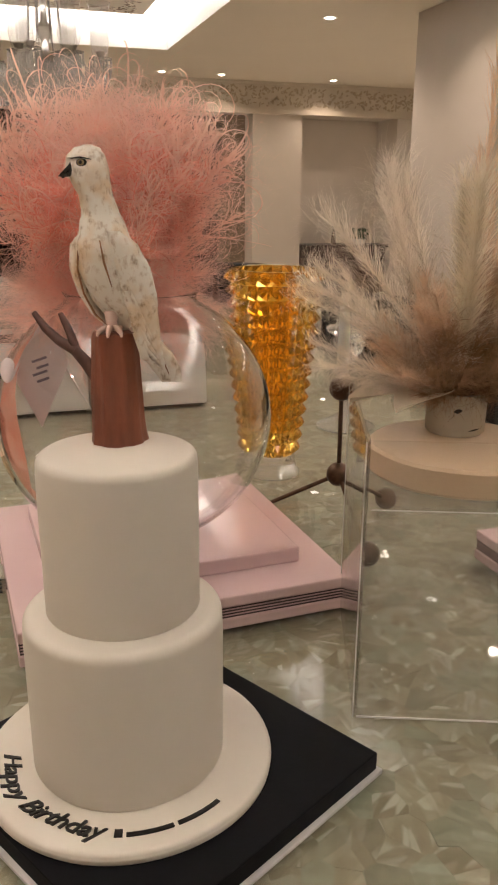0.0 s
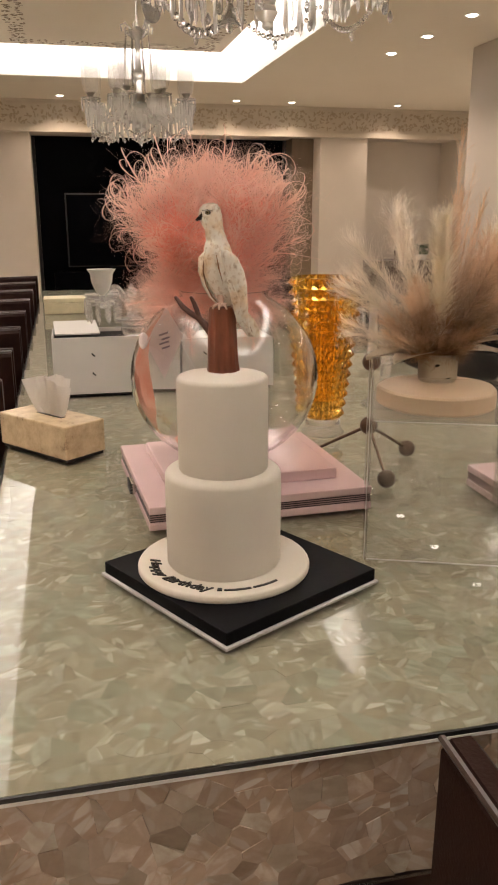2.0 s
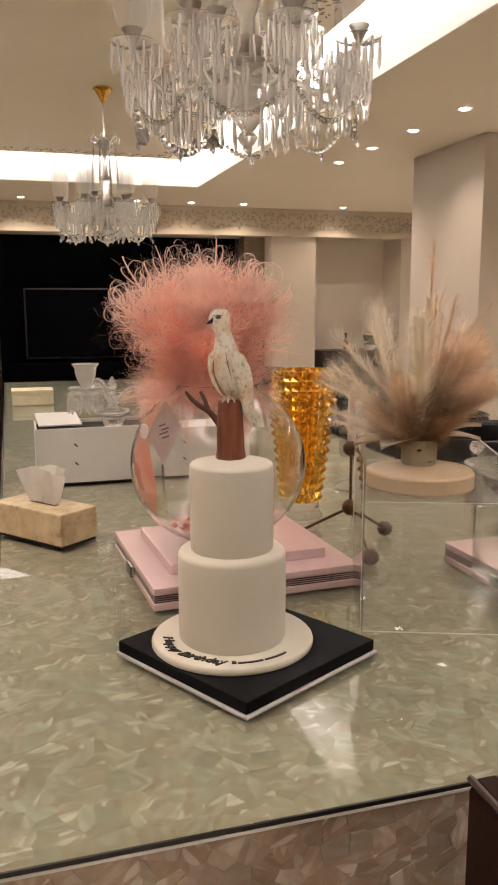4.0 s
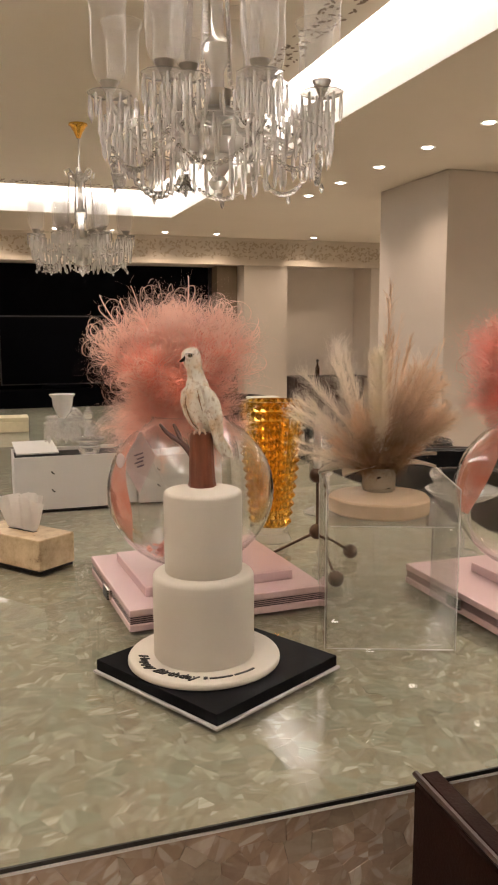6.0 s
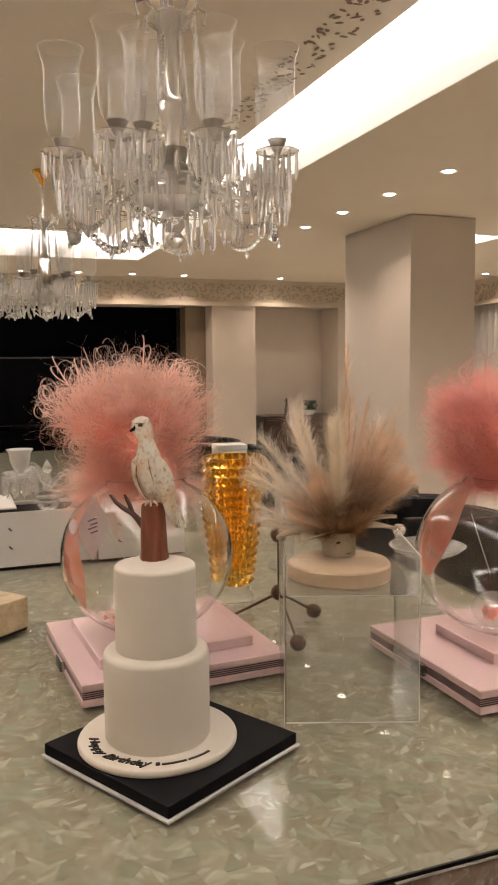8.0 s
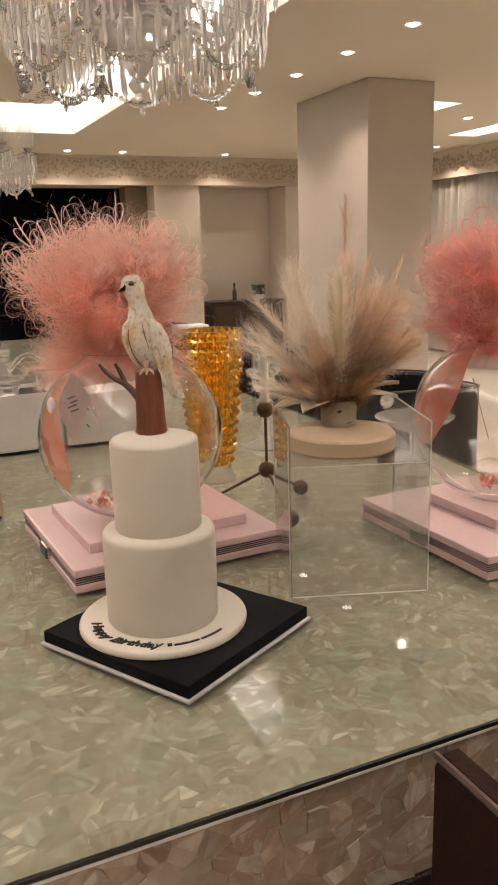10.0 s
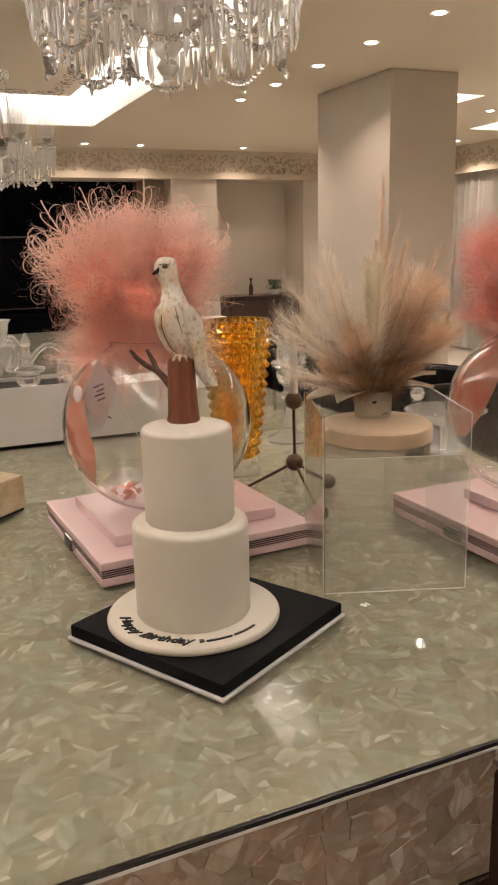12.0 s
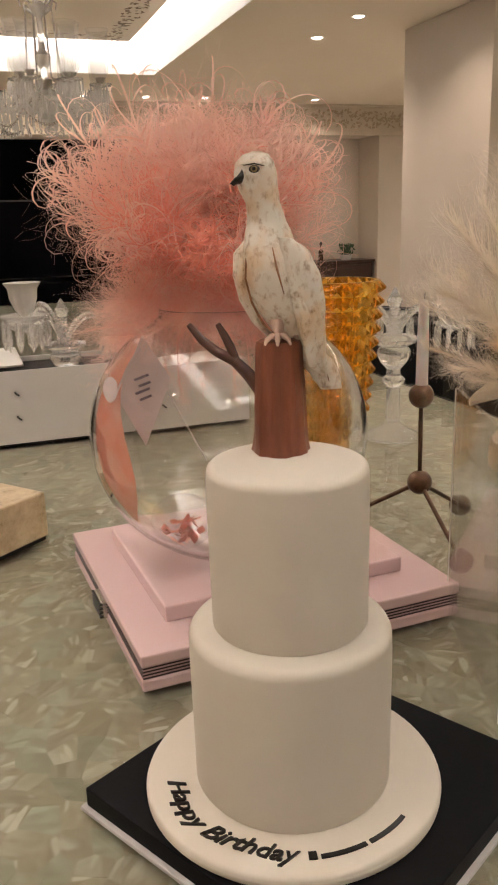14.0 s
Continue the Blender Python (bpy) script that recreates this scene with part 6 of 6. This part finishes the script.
    # lower curtain of prisms hung from two wire rings
    for R, z, num, me in ((0.285, 0.165, 44, LONGDROP_ME), (0.20, 0.135, 30, LONGDROP_ME), (0.335, 0.165, 40, BIGDROP_ME)):
        loop = [(R * math.cos(2 * math.pi * q / 40), R * math.sin(2 * math.pi * q / 40), z) for q in range(41)]
        hoop = clear(part("hoop", tube(loop, 0.0016, 6, None, False), M_CHANDELIER, c, "thin wire ring"))
        for q in range(num):
            a = 2 * math.pi * q / num
            clear(part("prism", me, None, hoop, m=pose(R * math.cos(a), R * math.sin(a), z + 0.01 * math.sin(5 * a))))
    # finer prisms that fill the space between the arms
    pv, pf = [], []
    for R, z, num in ((0.25, 0.235, 40), (0.305, 0.225, 44), (0.12, 0.19, 20), (0.34, 0.195, 44)):
        for q in range(num):
            a = 2 * math.pi * (q + 0.37) / num
            o = Vector((R * math.cos(a), R * math.sin(a), z + 0.012 * math.sin(7 * a)))
            k = len(pv)
            pv += [tuple(o + v.co * (0.85 + 0.2 * math.sin(11 * a))) for v in BIGDROP_ME.vertices]
            pf += [tuple(k + n for n in p.vertices) for p in BIGDROP_ME.polygons]
    fill = bpy.data.meshes.new("prism_curtain")
    fill.from_pydata(pv, [], pf)
    fill.materials.append(M_CHANDELIER)
    tagged(clear(part("prism_curtain", fill, None, c, "curtain of fine crystal prisms")), kind="stuff")
    outer = [e for e, ring, a in ends if ring == 0]
    gv, gf = [], []
    for i, e in enumerate(outer):
        f = outer[(i + 1) % len(outer)]
        garland(gv, gf, e + Vector((0, 0, -0.12)), f + Vector((0, 0, -0.12)), 0.085, 13 if i in (2, 3) else 18, 0.0125 if i in (2, 3) else 0.0072)
        d = Vector((e.x, e.y, 0)).normalized()
        garland(gv, gf, d * 0.075 + Vector((0, 0, 0.665)), d * 0.10 + Vector((0, 0, 0.33)), 0.0, 30, 0.0055)
        garland(gv, gf, d * 0.10 + Vector((0, 0, 0.33)), e * 0.86 + Vector((0, 0, -0.06)), 0.05, 18, 0.006)
        aa = math.atan2(e.y, e.x) + math.pi / 8
        clear(part("drop", DROP_ME, None, c, "pear-shaped drop", pose(0.31 * math.cos(aa), 0.31 * math.sin(aa), 0.045)))
        clear(part("drop", DROP_ME, None, c, "pear-shaped drop", pose(0.15 * math.cos(aa), 0.15 * math.sin(aa), 0.05)))
    me = bpy.data.meshes.new("bead_swag")
    me.from_pydata(gv, [], gf)
    me.materials.append(M_BEAD)
    tagged(clear(part("bead_swag", me, None, c, "swags of clear crystal beads")), kind="stuff")
    bell = lathe([(0, 0), (0.006, -0.001), (0.011, -0.012), (0.014, -0.03), (0.023, -0.04), (0.021, -0.041), (0.012, -0.031), (0.0, -0.012)], 18)
    tube([(0, 0, -0.012), (0, 0, -0.05)], 0.003, 6, bell)
    ball(0.008, (0, 0, 0.010), bell, 8, 6)
    clear(part("bell", bell, M_BEAD, c, "small glass bell", pose(bell_at[0], bell_at[1], 0.085, 0, 0, 0) @ Matrix.Scale(1.35, 4)))
    fin = lathe([(0, 0.065), (0.02, 0.06), (0.030, 0.045), (0.02, 0.028), (0.012, 0.022), (0.014, 0.012), (0, 0.0)], 16)
    clear(part("finial", fin, M_CHANDELIER, c, "round cut finial"))
    return c


chandelier(0.735, 1.36, 1.850, 0, (-0.075, 0.10))
chandelier(0.735, 4.73, 1.825, 12, (-0.2, 0.2))

# ---------------------------------------------------------------- mother-of-pearl chips


def clip(poly, p, nrm):
    out = []
    for i in range(len(poly)):
        a, b = poly[i], poly[(i + 1) % len(poly)]
        da, db = (a[0] - p[0]) * nrm[0] + (a[1] - p[1]) * nrm[1], (b[0] - p[0]) * nrm[0] + (b[1] - p[1]) * nrm[1]
        if da <= 0:
            out.append(a)
        if (da < 0 < db) or (db < 0 < da):
            t = da / (da - db)
            out.append((a[0] + (b[0] - a[0]) * t, a[1] + (b[1] - a[1]) * t))
    return out


def chips(w, h, cell, seed, gap=0.0006, stretch=1.0):
    """Irregular straight-edged pieces that fill a w by h sheet."""
    rng = random.Random(seed)
    nx, ny = max(1, int(w / (cell * stretch))), max(1, int(h / cell))
    pts = {(i, j): ((i + rng.uniform(-0.05, 1.05)) * w / nx, (j + rng.uniform(-0.05, 1.05)) * h / ny) for i in range(nx) for j in range(ny)}
    out = []
    for (i, j), p in pts.items():
        poly = [(0, 0), (w, 0), (w, h), (0, h)]
        for di in (-2, -1, 0, 1, 2):
            for dj in (-2, -1, 0, 1, 2):
                q = pts.get((i + di, j + dj))
                if q is None or q == p:
                    continue
                dx, dy = q[0] - p[0], q[1] - p[1]
                ln = math.hypot(dx, dy)
                n_ = (dx / ln, dy / ln)
                poly = clip(poly, (p[0] + dx / 2 - n_[0] * gap / 2, p[1] + dy / 2 - n_[1] * gap / 2), n_)
                if len(poly) < 3:
                    break
            if len(poly) < 3:
                break
        if len(poly) >= 3:
            out.append((p, poly))
    return out


def chip_mesh(pieces, name, mat, depth, tilt, seed, about=None):
    rng = random.Random(seed)
    verts, faces = [], []
    for p, poly in pieces:
        o = about or (0, 0)
        sx, sy = rng.uniform(-tilt, tilt), rng.uniform(-tilt, tilt)
        k, n = len(verts), len(poly)
        for x, y in poly:
            verts.append((x - o[0], y - o[1], sx * (x - p[0]) + sy * (y - p[1])))
        for x, y in poly:
            verts.append((x - o[0], y - o[1], -depth))
        faces.append(tuple(range(k, k + n)))
        for i in range(n):
            faces.append((k + (i + 1) % n, k + i, k + n + i, k + n + (i + 1) % n))
    me = bpy.data.meshes.new(name)
    me.from_pydata(verts, [], faces)
    me.materials.append(mat)
    return me


# apron at the near end: brown pearl pieces, each its own part
AZ0, AZ1 = 0.54, TOP - 0.0130
apron = part("apron", box2(0.004, TABLE_W - 0.004, 0.004, 0.011, AZ0 - 0.006, AZ1), M_WOODDARK, table, "end apron faced with brown mother-of-pearl", sm=False)
own, rest = [], []
for p, poly in chips(TABLE_W - 0.004, AZ1 - AZ0, 0.0262, 77, 0.0001, 1.35):
    (own if p[0] < 1.02 and len(own) < 300 else rest).append((p, poly))
for n_, (p, poly) in enumerate(own):
    me = chip_mesh([(p, poly)], "pearl_chip", M_PEARLBROWN, 0.0025, 0.12, n_, p)
    part("pearl_chip", me, None, apron, m=Matrix.Translation((0.002 + p[0], -0.0015, AZ0 + p[1])) @ pose(0, 0, 0, 90, 0, 0), sm=False)
tagged(part("pearl_field", chip_mesh(rest, "pearl_field", M_PEARLBROWNFAR, 0.0025, 0.12, 3), None, apron, "brown mother-of-pearl pieces", Matrix.Translation((0.002, -0.0015, AZ0)) @ pose(0, 0, 0, 90, 0, 0), sm=False), kind="stuff")
part("apron_rail", box2(0.0, TABLE_W, 0.0, 0.011, AZ0 - 0.012, AZ0 - 0.0065), M_STEEL, table, "thin metal line along the apron", sm=False)

# chips under the glass: the ones by the near corner as parts, the rest as one field
near, far_ = [], []
for p, poly in chips(TABLE_W - 0.012, TABLE_L - 0.024, 0.030, 5, 0.0001, 1.3):
    (near if p[1] < 0.26 and p[0] < 1.0 else far_).append((p, poly))
near = sorted(near, key=lambda c: c[0][1])
near, extra = near[:300], near[300:]
far_ += extra
for n_, (p, poly) in enumerate(near):
    me = chip_mesh([(p, poly)], "pearl_chip", M_PEARL, 0.0012, 0.016, n_, p)
    part("pearl_chip", me, None, table, m=Matrix.Translation((0.006 + p[0], 0.012 + p[1], CHIP_Z)), sm=False)
field = part("pearl_field", chip_mesh(far_, "pearl_field", M_PEARLFAR, 0.0012, 0.016, 9), None, table, "mosaic of pale mother-of-pearl chips", pose(0.006, 0.012, CHIP_Z), sm=False)
tagged(field, kind="stuff")
